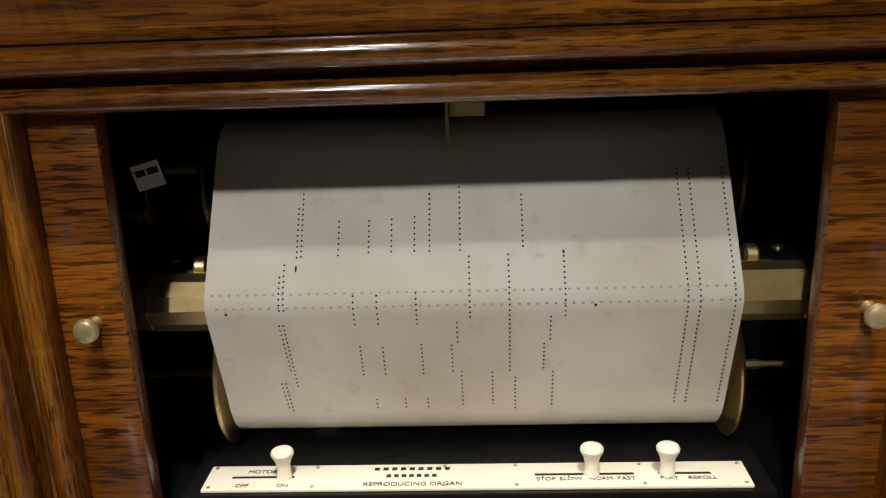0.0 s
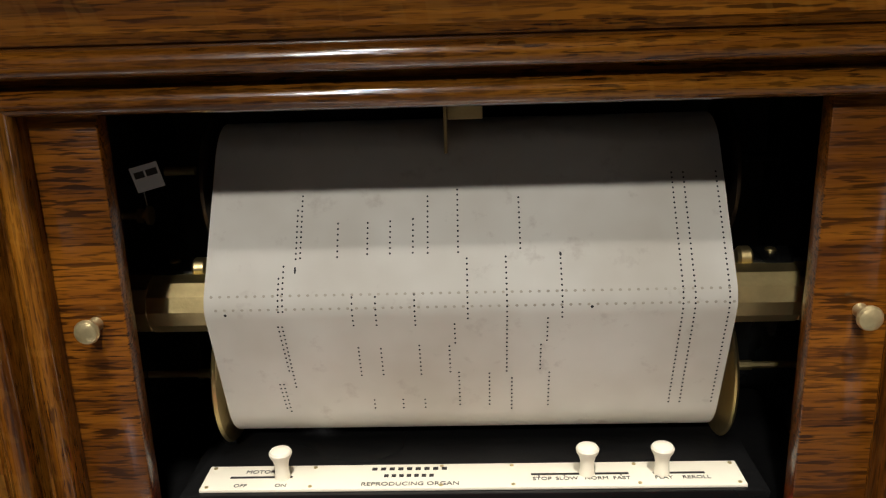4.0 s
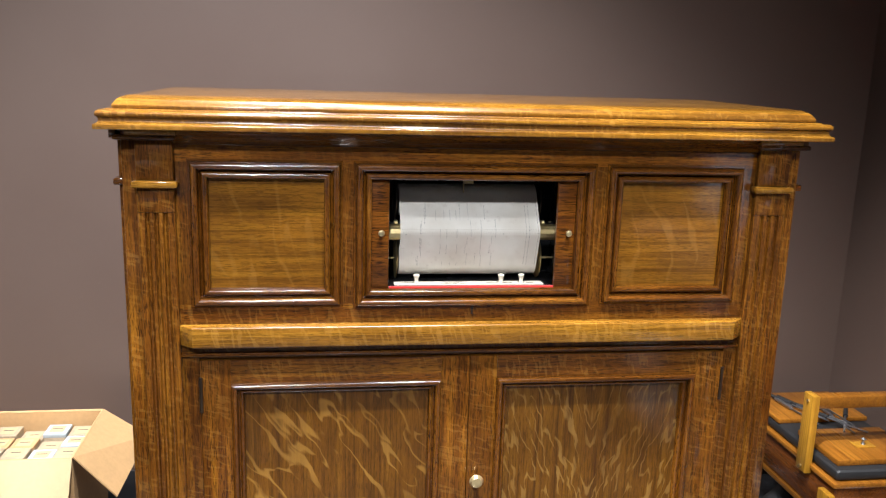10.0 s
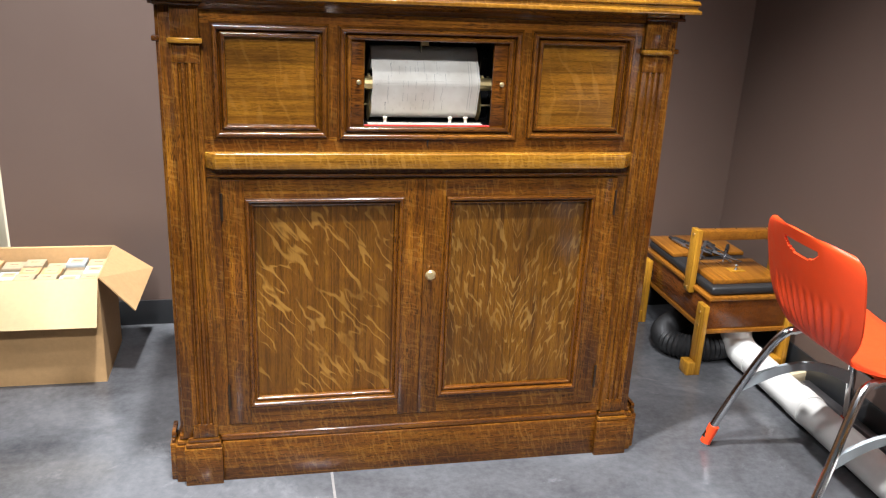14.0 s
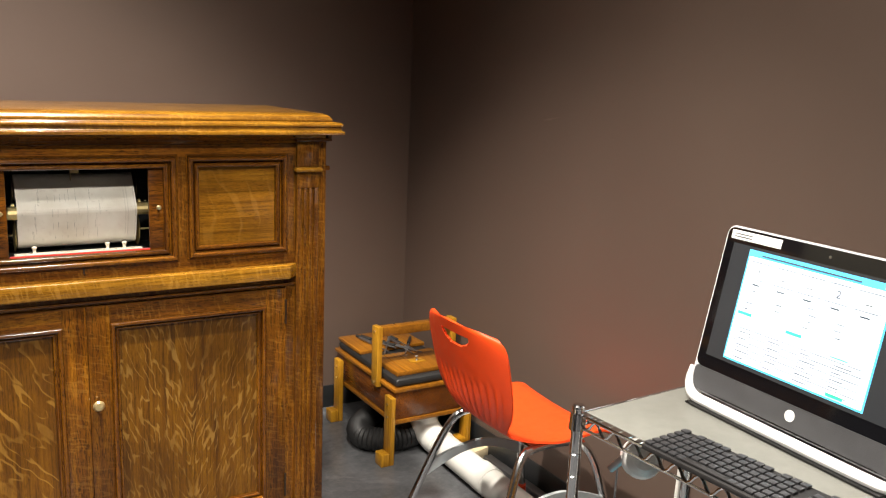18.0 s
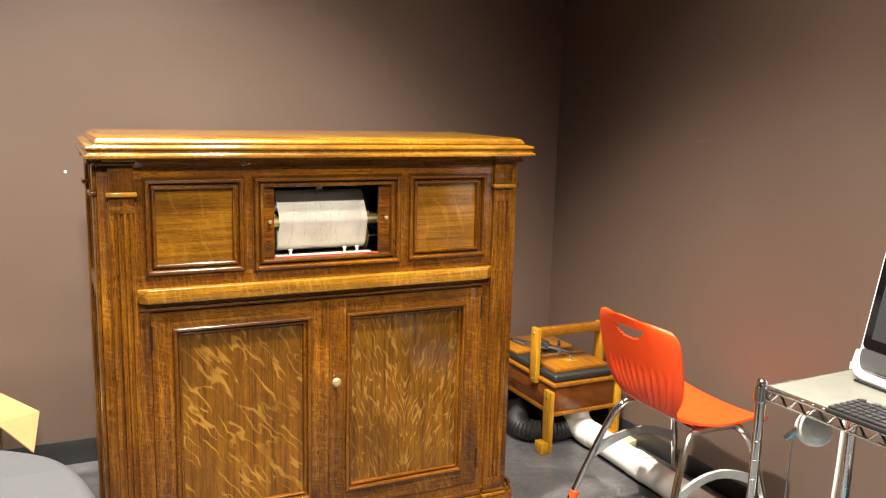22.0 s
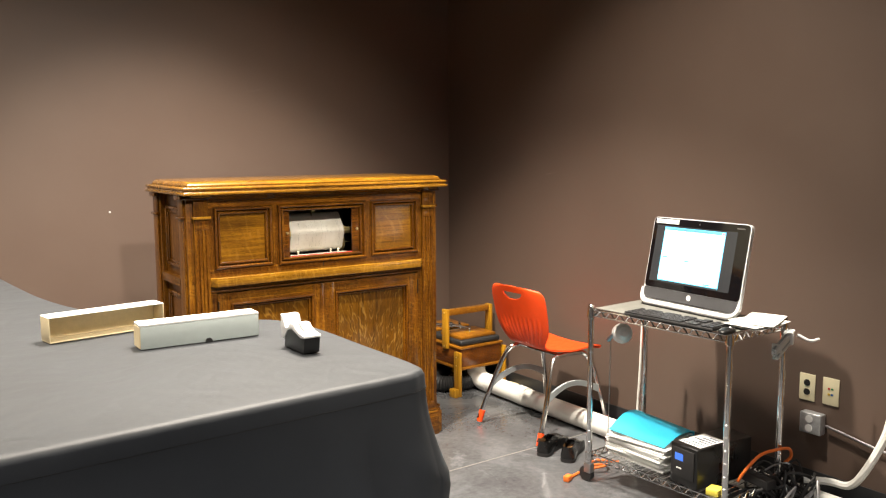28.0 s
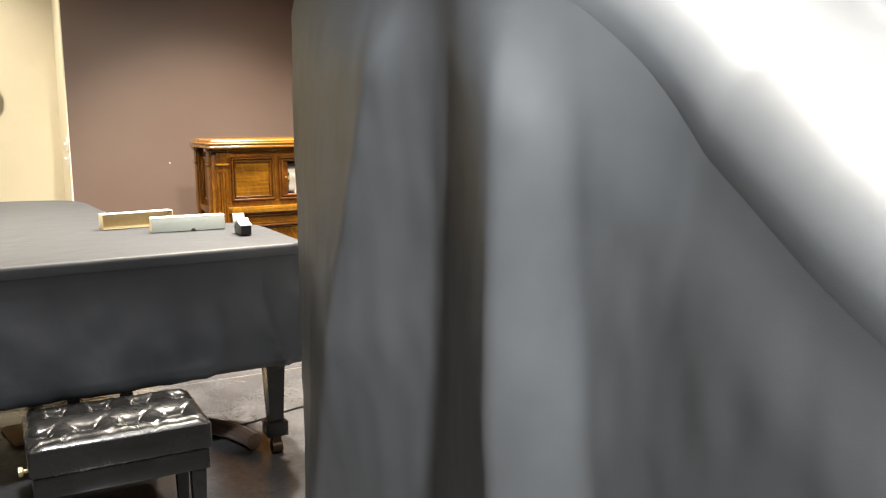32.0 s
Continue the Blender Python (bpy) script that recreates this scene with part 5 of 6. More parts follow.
bms = thick_sheet(shell_point, 84, 150, 0.007, lambda c, v: abs(c) > 0.36 or not 0.052 < v < 0.058 + 0.052 * math.sqrt(1 - (c / 0.36) ** 2))
part("shell", bms, ORANGE, chair, "one-piece orange shell with a grip hole and ribbed back", smooth=50)
for s in (-1, 1):
    y0, yt = s * 0.165, s * 0.242
    leg = part("leg_frame", tubes(smooth_path([(-0.253, yt, 0.03), (-0.20, s * 0.225, 0.17), (-0.14, s * 0.195, 0.33), (-0.10, s * 0.175, 0.405), (-0.05, y0, 0.424), (0.06, y0, 0.424), (0.12, s * 0.175, 0.412), (0.165, s * 0.195, 0.34), (0.205, s * 0.22, 0.17), (0.230, s * 0.235, 0.03)], 6), 0.0125, 12), CHROME, chair)
    brace = bmesh.new()
    rows = []
    for k in range(13):
        bx = -0.178 + 0.362 * k / 12
        arch = math.sin(math.pi * k / 12)
        half = 0.020 - 0.007 * arch
        zc, yc = 0.225 + 0.055 * arch, s * (0.214 - 0.010 * arch)
        rows.append([brace.verts.new((bx, yc + dy, zc + dz)) for dy, dz in ((-0.006, -half), (0.006, -half), (0.006, half), (-0.006, half))])
    for a, b in zip(rows, rows[1:]):
        for k in range(4):
            brace.faces.new((a[k], a[(k + 1) % 4], b[(k + 1) % 4], b[k]))
    brace.faces.new(rows[0])
    brace.faces.new(rows[-1][::-1])
    part("side_brace", brace, GREY_PIPE, leg, "arched grey side brace")
    for fx in (-0.253, 0.230):
        d = 0.018 if fx < 0 else -0.010
        part("boot", rods((fx, yt if fx < 0 else s * 0.235, 0.012), (fx + d, (yt if fx < 0 else s * 0.235) - s * 0.006, 0.072), 0.016, 0.0165, 14), ORANGE, leg, "orange plastic boot")
        part("glide", rods((fx, yt if fx < 0 else s * 0.235, 0.0), (fx, yt if fx < 0 else s * 0.235, 0.0125), 0.012, 0.013, 12), CHROME, leg)
part("cross_bar", rods((-0.04, -0.165, 0.424), (-0.04, 0.165, 0.424), 0.010, n=10), CHROME, chair)
part("cross_bar", rods((0.08, -0.165, 0.424), (0.08, 0.165, 0.424), 0.010, n=10), CHROME, chair)

# ---- cart ----
cart = thing("wire_cart", pose(1.004, -0.913, 0, 0, 0, 2.9), "chrome wire shelf cart on casters with two shelves", "cart")
CD, CL = 0.1875, 0.3425
post_prof = []
z = 0.085
while z < 0.750:
    post_prof += [(0.0126, z), (0.0126, z + 0.0465), (0.0136, z + 0.0475), (0.0136, z + 0.0500)]
    z += 0.0508
for sx in (-1, 1):
    for sy in (-1, 1):
        post = part("post", lathe(post_prof, Matrix.Translation((sx * CD, sy * CL, 0)), 16), CHROME, cart, "grooved chrome post")
        part("cap", lathe([(0.0129, 0.7958), (0.0129, 0.799), (0.010, 0.802)], Matrix.Translation((sx * CD, sy * CL, 0)), 16), BLACK if sy < 0 else CHROME, post)
        for zc in (0.765, 0.118):
            part("collar", lathe([(0.0185, zc - 0.018), (0.0165, zc + 0.018)], Matrix.Translation((sx * CD, sy * CL, 0)), 16), CHROME, post)
        fork = part("caster_fork", boxed(sx * CD - 0.014, sx * CD + 0.014, sy * CL - 0.02, sy * CL + 0.02, 0.040, 0.0848, bevel=0.004), STEEL, post)
        part("caster_wheel", rods((sx * CD - 0.011, sy * CL + 0.012, 0.034), (sx * CD + 0.011, sy * CL + 0.012, 0.034), 0.034, n=24), RUBBER, fork, "black rubber caster wheel")


def wire_shelf(zs, name):
    sh = part(name, tubes([(-CD, -CL, zs), (-CD, CL, zs), (CD, CL, zs), (CD, -CL, zs)], 0.0035, 8, True), CHROME, cart)
    part("lower_wire", tubes([(-CD, -CL, zs - 0.026), (-CD, CL, zs - 0.026), (CD, CL, zs - 0.026), (CD, -CL, zs - 0.026)], 0.0035, 8, True), CHROME, sh)
    for a, b, n in (((-CD, -CL), (-CD, CL), 26), ((CD, -CL), (CD, CL), 26), ((-CD, -CL), (CD, -CL), 14), ((-CD, CL), (CD, CL), 14)):
        pts = [(a[0] + (b[0] - a[0]) * k / n, a[1] + (b[1] - a[1]) * k / n, zs - 0.026 * (k % 2)) for k in range(n + 1)]
        part("truss_wire", tubes(smooth_path(pts, 3), 0.0032, 6), CHROME, sh, "zigzag chrome edge wire")
    bm = bmesh.new()
    for k in range(1, 24):
        yk = -CL + 2 * CL * k / 24
        rod(bm, (-CD, yk, zs + 0.002), (CD, yk, zs + 0.002), 0.0018, n=6)
    part("deck_wires", bm, CHROME, sh)
    return sh


up = wire_shelf(0.780, "upper_shelf")
part("liner", boxed(-CD + 0.012, CD - 0.012, -CL + 0.012, CL - 0.012, 0.7845, 0.7870, bevel=0.0008), plain("grey_liner", (0.17, 0.17, 0.15), 0.5, vary=0.1, grain=30), up, "grey plastic shelf liner")
wire_shelf(0.132, "lower_shelf")

# ---- all-in-one computer ----
pc = thing("all_in_one_computer", pose(1.062, -0.880, 0.7875, 0, 0, -3.8), "silver and black all-in-one computer showing a lit program window", "computer")
TILT_PC = pose(0, 0, 0, 0, 11, 0)


def tilted(bm, m=TILT_PC):
    bmesh.ops.transform(bm, matrix=m, verts=bm.verts[:])
    return bm


def rounded_plate(y0, y1, z0, z1, x0, x1, r, n=6):
    pts = []
    for cy, cz, a0 in ((y1 - r, z1 - r, 0), (y0 + r, z1 - r, 90), (y0 + r, z0 + r, 180), (y1 - r, z0 + r, 270)):
        for k in range(n + 1):
            a = radians(a0 + 90 * k / n)
            pts.append((cy + r * math.cos(a), cz + r * math.sin(a)))
    bm = bmesh.new()
    f = bm.faces.new([bm.verts.new((x0, y, z)) for y, z in pts])
    ext = bmesh.ops.extrude_face_region(bm, geom=[f])
    bmesh.ops.translate(bm, vec=(x1 - x0, 0, 0), verts=[v for v in ext["geom"] if isinstance(v, bmesh.types.BMVert)])
    return bm


PW = 0.263
part("shell", tilted(rounded_plate(-PW, PW, 0.022, 0.392, 0.0, 0.016, 0.022)), plain("silver_plastic", (0.62, 0.63, 0.64), 0.3, vary=0.04, grain=60, relief=0.02), pc, "silver outer shell", smooth=40)
part("back_cover", tilted(rounded_plate(-PW + 0.03, PW - 0.03, 0.03, 0.37, 0.0162, 0.055, 0.03)), BLACK, pc, smooth=40)
front = part("front_glass", tilted(rounded_plate(-PW + 0.005, PW - 0.005, 0.078, 0.388, -0.0032, -0.0002, 0.016)), GLASS_BLACK, pc, "glossy black front glass", smooth=40)
chin = part("chin", tilted(rounded_plate(-PW + 0.008, PW - 0.008, 0.026, 0.0775, -0.0052, -0.0002, 0.006)), plain("dark_grey_mesh", (0.055, 0.055, 0.058), 0.45, vary=0.1, grain=400, relief=0.3), pc, "dark grey speaker chin", smooth=40)
part("badge", tilted(lathe([(0.0115, 0), (0.0115, 0.0012)], Matrix.Translation((-0.0053, -0.005, 0.056)) @ pose(0, 0, 0, 0, -90), 24)), WHITE, chin, "round silver badge")
part("speaker_slot", tilted(boxed(-0.0058, -0.0050, -0.20, 0.20, 0.026, 0.029)), BLACK, chin)
half_bar = [(0.012, PW + 0.001, 0.070), (0.000, PW - 0.004, 0.034), (-0.010, PW - 0.030, 0.0145), (-0.014, PW - 0.085, 0.0125)]
part("foot_bar", tubes(smooth_path([(x, -y, z) for x, y, z in half_bar] + [(-0.014, 0, 0.0125)] + half_bar[::-1], 7), lambda u: 0.0065 + 0.0058 * math.sin(math.pi * u) ** 0.6, 12), WHITE, pc, "white curved lower rim and foot")
part("foot_web", boxed(-0.034, 0.06, -PW + 0.03, PW - 0.03, 0.001, 0.005, bevel=0.001), BLACK, pc)
part("back_strut", tilted(boxed(0.045, 0.06, -0.10, 0.10, 0.0, 0.2, bevel=0.004), pose(0, 0, 0, 0, -4, 0)), WHITE, pc)
scr = part("screen", tilted(boxed(-0.0036, -0.0033, -0.202, 0.236, 0.106, 0.356)), glow("lit_screen_dark", (0.025, 0.027, 0.03), 0.35), pc, "dark grey desktop of the screen")
win = part("window_border", tilted(boxed(-0.0042, -0.0037, -0.145, 0.189, 0.114, 0.350)), SCREEN_BLUE, scr, "bright blue window border")
part("window_page", tilted(boxed(-0.0047, -0.0043, -0.141, 0.185, 0.118, 0.336)), SCREEN_WHITE, win, "white program page")


def on_screen(name, y0, y1, z0, z1, mat, label=""):
    y0, y1 = y0 * 1.10 + 0.0215, y1 * 1.10 + 0.0215
    part(name, tilted(boxed(-0.0052, -0.0048, y0, y1, z0, z1)), mat, win, label)


on_screen("close_box", -0.146, -0.134, 0.3385, 0.3465, SCREEN_RED)
rs = random.Random(9)
for k in range(5):
    yl = 0.143 - k * 0.0575
    for z in (0.290, 0.326):
        on_screen("rule", yl - 0.050, yl, z, z + 0.0013, SCREEN_GREY)
    on_screen("rule", yl - 0.0505, yl - 0.0498, 0.290, 0.326, SCREEN_GREY)
    on_screen("caption_bar", yl - 0.034, yl - 0.016, 0.2785, 0.2815, SCREEN_GREY)
    if k in (1, 2, 4):
        on_screen("dash", yl - 0.034, yl - 0.018, 0.3025, 0.3040, INK)
TM = TILT_PC @ Matrix.Translation((-0.0053, 0, 0)) @ Matrix(((0, 0, -1, 0), (-1, 0, 0, 0), (0, 1, 0, 0), (0, 0, 0, 1)))
words("1", 0.022, TM @ Matrix.Translation((-0.151, 0.307, 0)), SCREEN_GREY, "digit", win)
words("2", 0.022, TM @ Matrix.Translation((0.0390, 0.307, 0)), SCREEN_GREY, "digit", win)
for y0, z0 in ((0.110, 0.214), (-0.005, 0.206), (-0.005, 0.196), (-0.103, 0.191), (-0.112, 0.1195)):
    on_screen("button_green", y0, y0 + 0.034, z0, z0 + 0.0065, SCREEN_GREEN, "green lit button")
for r in range(5):
    on_screen("rule", -0.136, 0.143, 0.186 - r * 0.0135, 0.1872 - r * 0.0135, SCREEN_GREY)
    for c in range(4):
        w = rs.uniform(0.02, 0.042)
        y1 = 0.130 - c * 0.069
        on_screen("text_bar", y1 - w, y1, 0.178 - r * 0.0135, 0.1798 - r * 0.0135, SCREEN_GREY)
for r in range(4):
    for c in range(4):
        if rs.random() < 0.7:
            y1 = 0.136 - c * 0.066 - rs.uniform(0, 0.012)
            on_screen("text_bar", y1 - rs.uniform(0.010, 0.018), y1, 0.266 - r * 0.013, 0.2678 - r * 0.013, SCREEN_GREY)
on_screen("title_bar_text", -0.09, 0.12, 0.3405, 0.3432, SCREEN_GREY)
part("sticker", tilted(boxed(-0.0042, -0.0034, 0.115, 0.247, 0.364, 0.383, bevel=0.0003)), PAPER_W, front, "white paper sticker")
for z0 in (0.369, 0.375):
    part("text_bar", tilted(boxed(-0.0046, -0.0043, 0.19, 0.238, z0, z0 + 0.002)), INK, front)
part("camera_dot", tilted(lathe([(0.003, 0), (0.003, 0.0006)], Matrix.Translation((-0.0033, 0.0, 0.372)) @ pose(0, 0, 0, 0, -90), 12)), STEEL, front)
part("text_bar", tilted(boxed(-0.0037, -0.0033, -0.235, -0.195, 0.368, 0.373)), STEEL, front)

# ---- keyboard, mouse, papers ----
kb = thing("keyboard", pose(0.862, -0.985, 0.7875, 0, 0, 3.5), "black computer keyboard on the cart's upper shelf", "keyboard")
part("body", boxed(-0.064, 0.064, -0.212, 0.212, 0, 0.011, bevel=0.004), BLACK_MATT, kb)
KEY = finish(boxed(-0.0072, 0.0072, -0.0078, 0.0078, 0, 0.0055, bevel=0.0014), "key", plain("key_plastic", (0.032, 0.032, 0.034), 0.4, grain=200), True)
for r in range(6):
    for c in range(23):
        if c in (15, 19) or (r == 0 and c % 5 == 1) or (r == 5 and 5 <= c <= 9) or (r in (3,) and 15 <= c <= 18):
            continue
        key = new("key", KEY)
        key.parent = kb
        key.location = (0.052 - r * 0.0205, 0.2015 - c * 0.0183, 0.0112)
part("space_bar", boxed(-0.058, -0.044, -0.005, 0.125, 0.0112, 0.0165, bevel=0.0014), BLACK_MATT, kb)
mouse = thing("computer_mouse", pose(0.826, -1.255, 0.7875, 0, 0, 10), "black computer mouse with a small logo disc", "mouse")
bmm = bmesh.new()
bmesh.ops.create_uvsphere(bmm, u_segments=24, v_segments=14, radius=1, matrix=Matrix.Translation((0, 0, 0.010)) @ Matrix.Diagonal((0.047, 0.028, 0.014, 1)))
bmesh.ops.bisect_plane(bmm, geom=bmm.verts[:] + bmm.edges[:] + bmm.faces[:], plane_co=(0, 0, 0), plane_no=(0, 0, -1), clear_outer=True)
part("body", bmm, BLACK, mouse)
part("wheel", rods((0.026, -0.004, 0.018), (0.026, 0.004, 0.018), 0.006, n=14), STEEL, mouse)
for k, (px, py, a) in enumerate(((1.03, -1.238, 8), (1.045, -1.242, -7), (1.01, -1.240, 3), (1.055, -1.246, 16))):
    def leaf(u, v, k=k):
        curl = 0.010 * (u ** 2) * (k % 2) + 0.016 * max(0, v - 0.7) ** 2 * 8 * (k == 1)
        return (-0.095 + 0.19 * u, -0.07 + 0.14 * v, curl + 0.002 * math.sin(5 * u + k))
    solo("paper_sheet", grid(leaf, 14, 10, 0.0012), PAPER_W, "loose white paper sheet on the cart", "paper", "loose papers", m=pose(px, py, 0.792 + 0.0052 * k, 0, 0, a), smooth=80)

# lower shelf load
SZ = 0.136
st = thing("paper_stack", pose(0.965, -0.79, SZ, 0, 0, 94), "untidy stack of white papers in a folder", "paper stack")
rs = random.Random(3)
for k in range(12):
    part("sheet", boxed(-0.15, 0.15, -0.115, 0.115, k * 0.0085, k * 0.0085 + 0.007, bevel=0.0005), PAPER_W, st)
    st.children[-1].rotation_euler = (0, 0, rs.uniform(-0.10, 0.10))
    st.children[-1].location = (rs.uniform(-0.02, 0.01), rs.uniform(-0.015, 0.015), 0)
fold = thing("blue_folder", pose(0.965, -0.79, SZ + 0.104, 0, 0, 96), "bright blue card folder bulging open on the paper stack", "folder")


def folder_sheet(u, v):
    return (-0.14 + 0.28 * u, -0.115 + 0.23 * v, 0.004 + 0.052 * math.sin(math.pi * min(1, v * 0.8 + 0.2)) * (0.55 + 0.45 * u) + 0.012 * u)


part("cover", grid(folder_sheet, 18, 18, 0.0012), CYAN, fold, smooth=80)
part("inner_sheets", grid(lambda u, v: (-0.136 + 0.272 * u, -0.111 + 0.222 * v, 0.001 + 0.6 * folder_sheet(u, v)[2] - 0.003), 14, 14, 0.002), PAPER_W, fold, smooth=80)
part("spine", boxed(-0.14, 0.14, -0.117, -0.1125, 0, 0.022, bevel=0.001), CYAN, fold)
ups = thing("backup_power_unit", pose(0.988, -1.085, SZ, 0, 0, -4), "black backup power unit with a small blue display", "power unit")
part("body", boxed(-0.16, 0.16, -0.07, 0.07, 0, 0.165, bevel=0.006), BLACK, ups)
part("label", boxed(-0.13, 0.02, -0.055, 0.055, 0.1652, 0.1657), PAPER_W, ups, "white label with small print")
for k in range(6):
    part("text_bar", boxed(-0.12 + 0.022 * k, -0.112 + 0.022 * k, -0.045, 0.045 - 0.02 * (k % 3), 0.1659, 0.1662), SCREEN_GREY, ups)
fr_ = part("front_panel", boxed(-0.164, -0.1602, -0.055, 0.055, 0.03, 0.15, bevel=0.002), BLACK_MATT, ups)
part("display", boxed(-0.1652, -0.1642, 0.0, 0.042, 0.10, 0.128), glow("blue_display", (0.05, 0.16, 0.75), 0.5), fr_, "small blue lit display")
part("text_bar", boxed(-0.1652, -0.1642, 0.008, 0.034, 0.065, 0.071), WHITE, fr_)
solo("yellow_packet", boxed(-0.03, 0.03, -0.025, 0.025, 0, 0.026, bevel=0.004), plain("yellow_card", (0.75, 0.62, 0.08), 0.5), "small yellow packet on the lower shelf", "packet", m=pose(0.86, -1.20, SZ, 0, 0, 15))
ps = thing("power_strip", pose(1.09, -1.21, SZ, 0, 0, 80), "black power strip among cables", "power strip")
part("body", boxed(-0.10, 0.10, -0.025, 0.025, 0, 0.035, bevel=0.004), BLACK_MATT, ps)
for k in range(5):
    part("socket", boxed(-0.085 + 0.036 * k, -0.063 + 0.036 * k, -0.014, 0.014, 0.0352, 0.036), RUBBER, ps)
# clip lamp on the cart
lamp = thing("clip_lamp", pose(0.0, 0.0, 0), "silver clip lamp with a round shade hanging from the cart", "lamp")
lamp.matrix_basis = pose(0.985, -0.575, 0)
part("stem", rods((-0.030, 0.03, 0.1365), (-0.055, 0.0, 0.625), 0.0022, n=8), STEEL, lamp)
part("shade", lathe([(0.006, 0.048), (0.022, 0.045), (0.038, 0.030), (0.045, 0.008), (0.045, -0.012), (0.043, -0.012), (0.042, 0.006), (0.02, 0.04)], Matrix.Translation((-0.015, -0.03, 0.655)) @ Vector((-0.55, -0.75, 0.35)).to_track_quat("Z", "Y").to_matrix().to_4x4(), 28), plain("silver_paint", (0.72, 0.72, 0.70), 0.4, 0.1), lamp, "round silver shade")
part("switch_collar", rods((-0.06, 0.015, 0.62), (-0.05, -0.012, 0.655), 0.009, n=12), STEEL, lamp)
part("clip", boxed(-0.042, -0.018, 0.022, 0.038, 0.1365, 0.150, bevel=0.003), STEEL, lamp)
# cords
def cord(name, pts, r, mat, label, per=8):
    return solo(name, tubes(smooth_path(pts, per), r, 8), mat, label, "cable")


cord("white_cable", [(1.225, -0.50, 0.772), (1.227, -0.495, 0.6), (1.225, -0.49, 0.4), (1.22, -0.485, 0.24), (1.2, -0.50, 0.012)], 0.0062, WHITE_PVC, "white cable bundle hanging behind the cart")
ORANGE_CORD = plain("orange_cord", (0.75, 0.16, 0.02), 0.5, vary=0.05)
cord("extension_cable", [(0.74, -0.52, 0.008), (0.84, -0.50, 0.01), (0.93, -0.55, 0.03), (0.98, -0.50, 0.012), (0.90, -0.46, 0.01), (0.99, -0.44, 0.01), (1.06, -0.52, 0.01)], 0.006, ORANGE_CORD, "orange extension cord coiled on the floor")
cord("extension_cable", [(1.02, -1.19, 0.145), (1.04, -1.215, 0.20), (1.10, -1.235, 0.25), (1.17, -1.26, 0.265), (1.235, -1.275, 0.26), (1.26, -1.27, 0.22), (1.25, -1.25, 0.19)], 0.0065, ORANGE_CORD, "thick orange cord looped round the cart's post")
solo("orange_plug", boxed(-0.022, 0.022, -0.014, 0.014, 0, 0.026, bevel=0.005), ORANGE_CORD, "orange plug of an extension cord", "plug", m=pose(0.725, -0.525, 0, 0, 0, 20))
rs = random.Random(12)
for k in range(11):
    cx, cy = 1.17 + rs.uniform(-0.06, 0.10), -1.30 + rs.uniform(-0.09, 0.07)
    pts = []
    for j in range(8):
        pts.append((cx + rs.uniform(-0.10, 0.10), cy + rs.uniform(-0.11, 0.09), 0.01 + abs(rs.uniform(0.0, 0.20)) * (0.4 if j in (0, 7) else 1)))
    pts[0] = (pts[0][0], pts[0][1], 0.008)
    pts[-1] = (pts[-1][0], pts[-1][1], 0.008)
    cord("tangled_cable", pts, rs.choice((0.004, 0.005, 0.007)), rs.choice((RUBBER, RUBBER, BLACK_MATT, STEEL)), "tangled black cable by the cart's foot", 5)
cord("white_hose", [(1.30, -1.30, 0.125), (1.36, -1.38, 0.125), (1.385, -1.45, 0.125), (1.385, -1.505, 0.19), (1.41, -1.565, 0.34), (1.44, -1.59, 0.5), (1.455, -1.62, 0.64), (1.46, -1.66, 0.8)], 0.016, WHITE_PVC, "white flexible hose curving up beside the wall")
clampy = thing("cable_bundle", pose(0, 0, 0), "white and grey cables strapped under the cart's shelf end", "cable bundle")
for k in range(8):
    o, h = 0.011 * (k % 4), 0.012 * (k // 4)
    part("strand", tubes(smooth_path([(1.225 - 0.3 * o, -1.268 - h, 0.752 - 0.5 * o), (1.175, -1.275 - h, 0.735 - o), (1.125, -1.28 - h, 0.712 - o), (1.085 + 0.2 * o, -1.282 - h, 0.692 - o)], 5), 0.0065, 8), WHITE if k % 3 else GREY_PIPE, clampy)
for sx_, sz_ in ((1.19, 0.728), (1.11, 0.692)):
    part("strap", boxed(sx_ - 0.006, sx_ + 0.006, -1.302, -1.262, sz_ - 0.026, sz_ + 0.022, bevel=0.003), WHITE, clampy, "white strap round the cables")
part("tail", tubes(smooth_path([(1.235, -1.29, 0.735), (1.26, -1.33, 0.715), (1.29, -1.35, 0.722)], 5), 0.006, 8), WHITE, clampy)

# ---- wall fittings ----
JACK_GREEN = plain("green_jack", (0.05, 0.22, 0.08), 0.5)
JACK_BLUE = plain("blue_jack", (0.03, 0.12, 0.35), 0.5)
JACK_YELLOW = plain("yellow_jack", (0.6, 0.42, 0.05), 0.5)


def wall_plate(name, y, z, label, round_holes):
    pl = thing(name, pose(XR, y, z), label, "socket plate")
    part("plate", boxed(-0.006, -0.0005, -0.036, 0.036, -0.058, 0.058, bevel=0.002), CREAM_PL, pl)
    for k, zz in enumerate((-0.02, 0.02)):
        if round_holes:
            part("socket", lathe([(0.014, 0), (0.014, 0.003)], Matrix.Translation((-0.006, 0, zz)) @ pose(0, 0, 0, 0, -90), 18), RUBBER, pl, "dark round socket")
        else:
            for s, m in ((-1, JACK_GREEN if zz > 0 else JACK_BLUE), (1, RED_FELT if zz > 0 else JACK_YELLOW)):
                part("jack", boxed(-0.008, -0.0062, s * 0.007 - 0.005, s * 0.007 + 0.005, zz * 0.6 - 0.004, zz * 0.6 + 0.004), m, pl, "coloured data jack")
    return pl


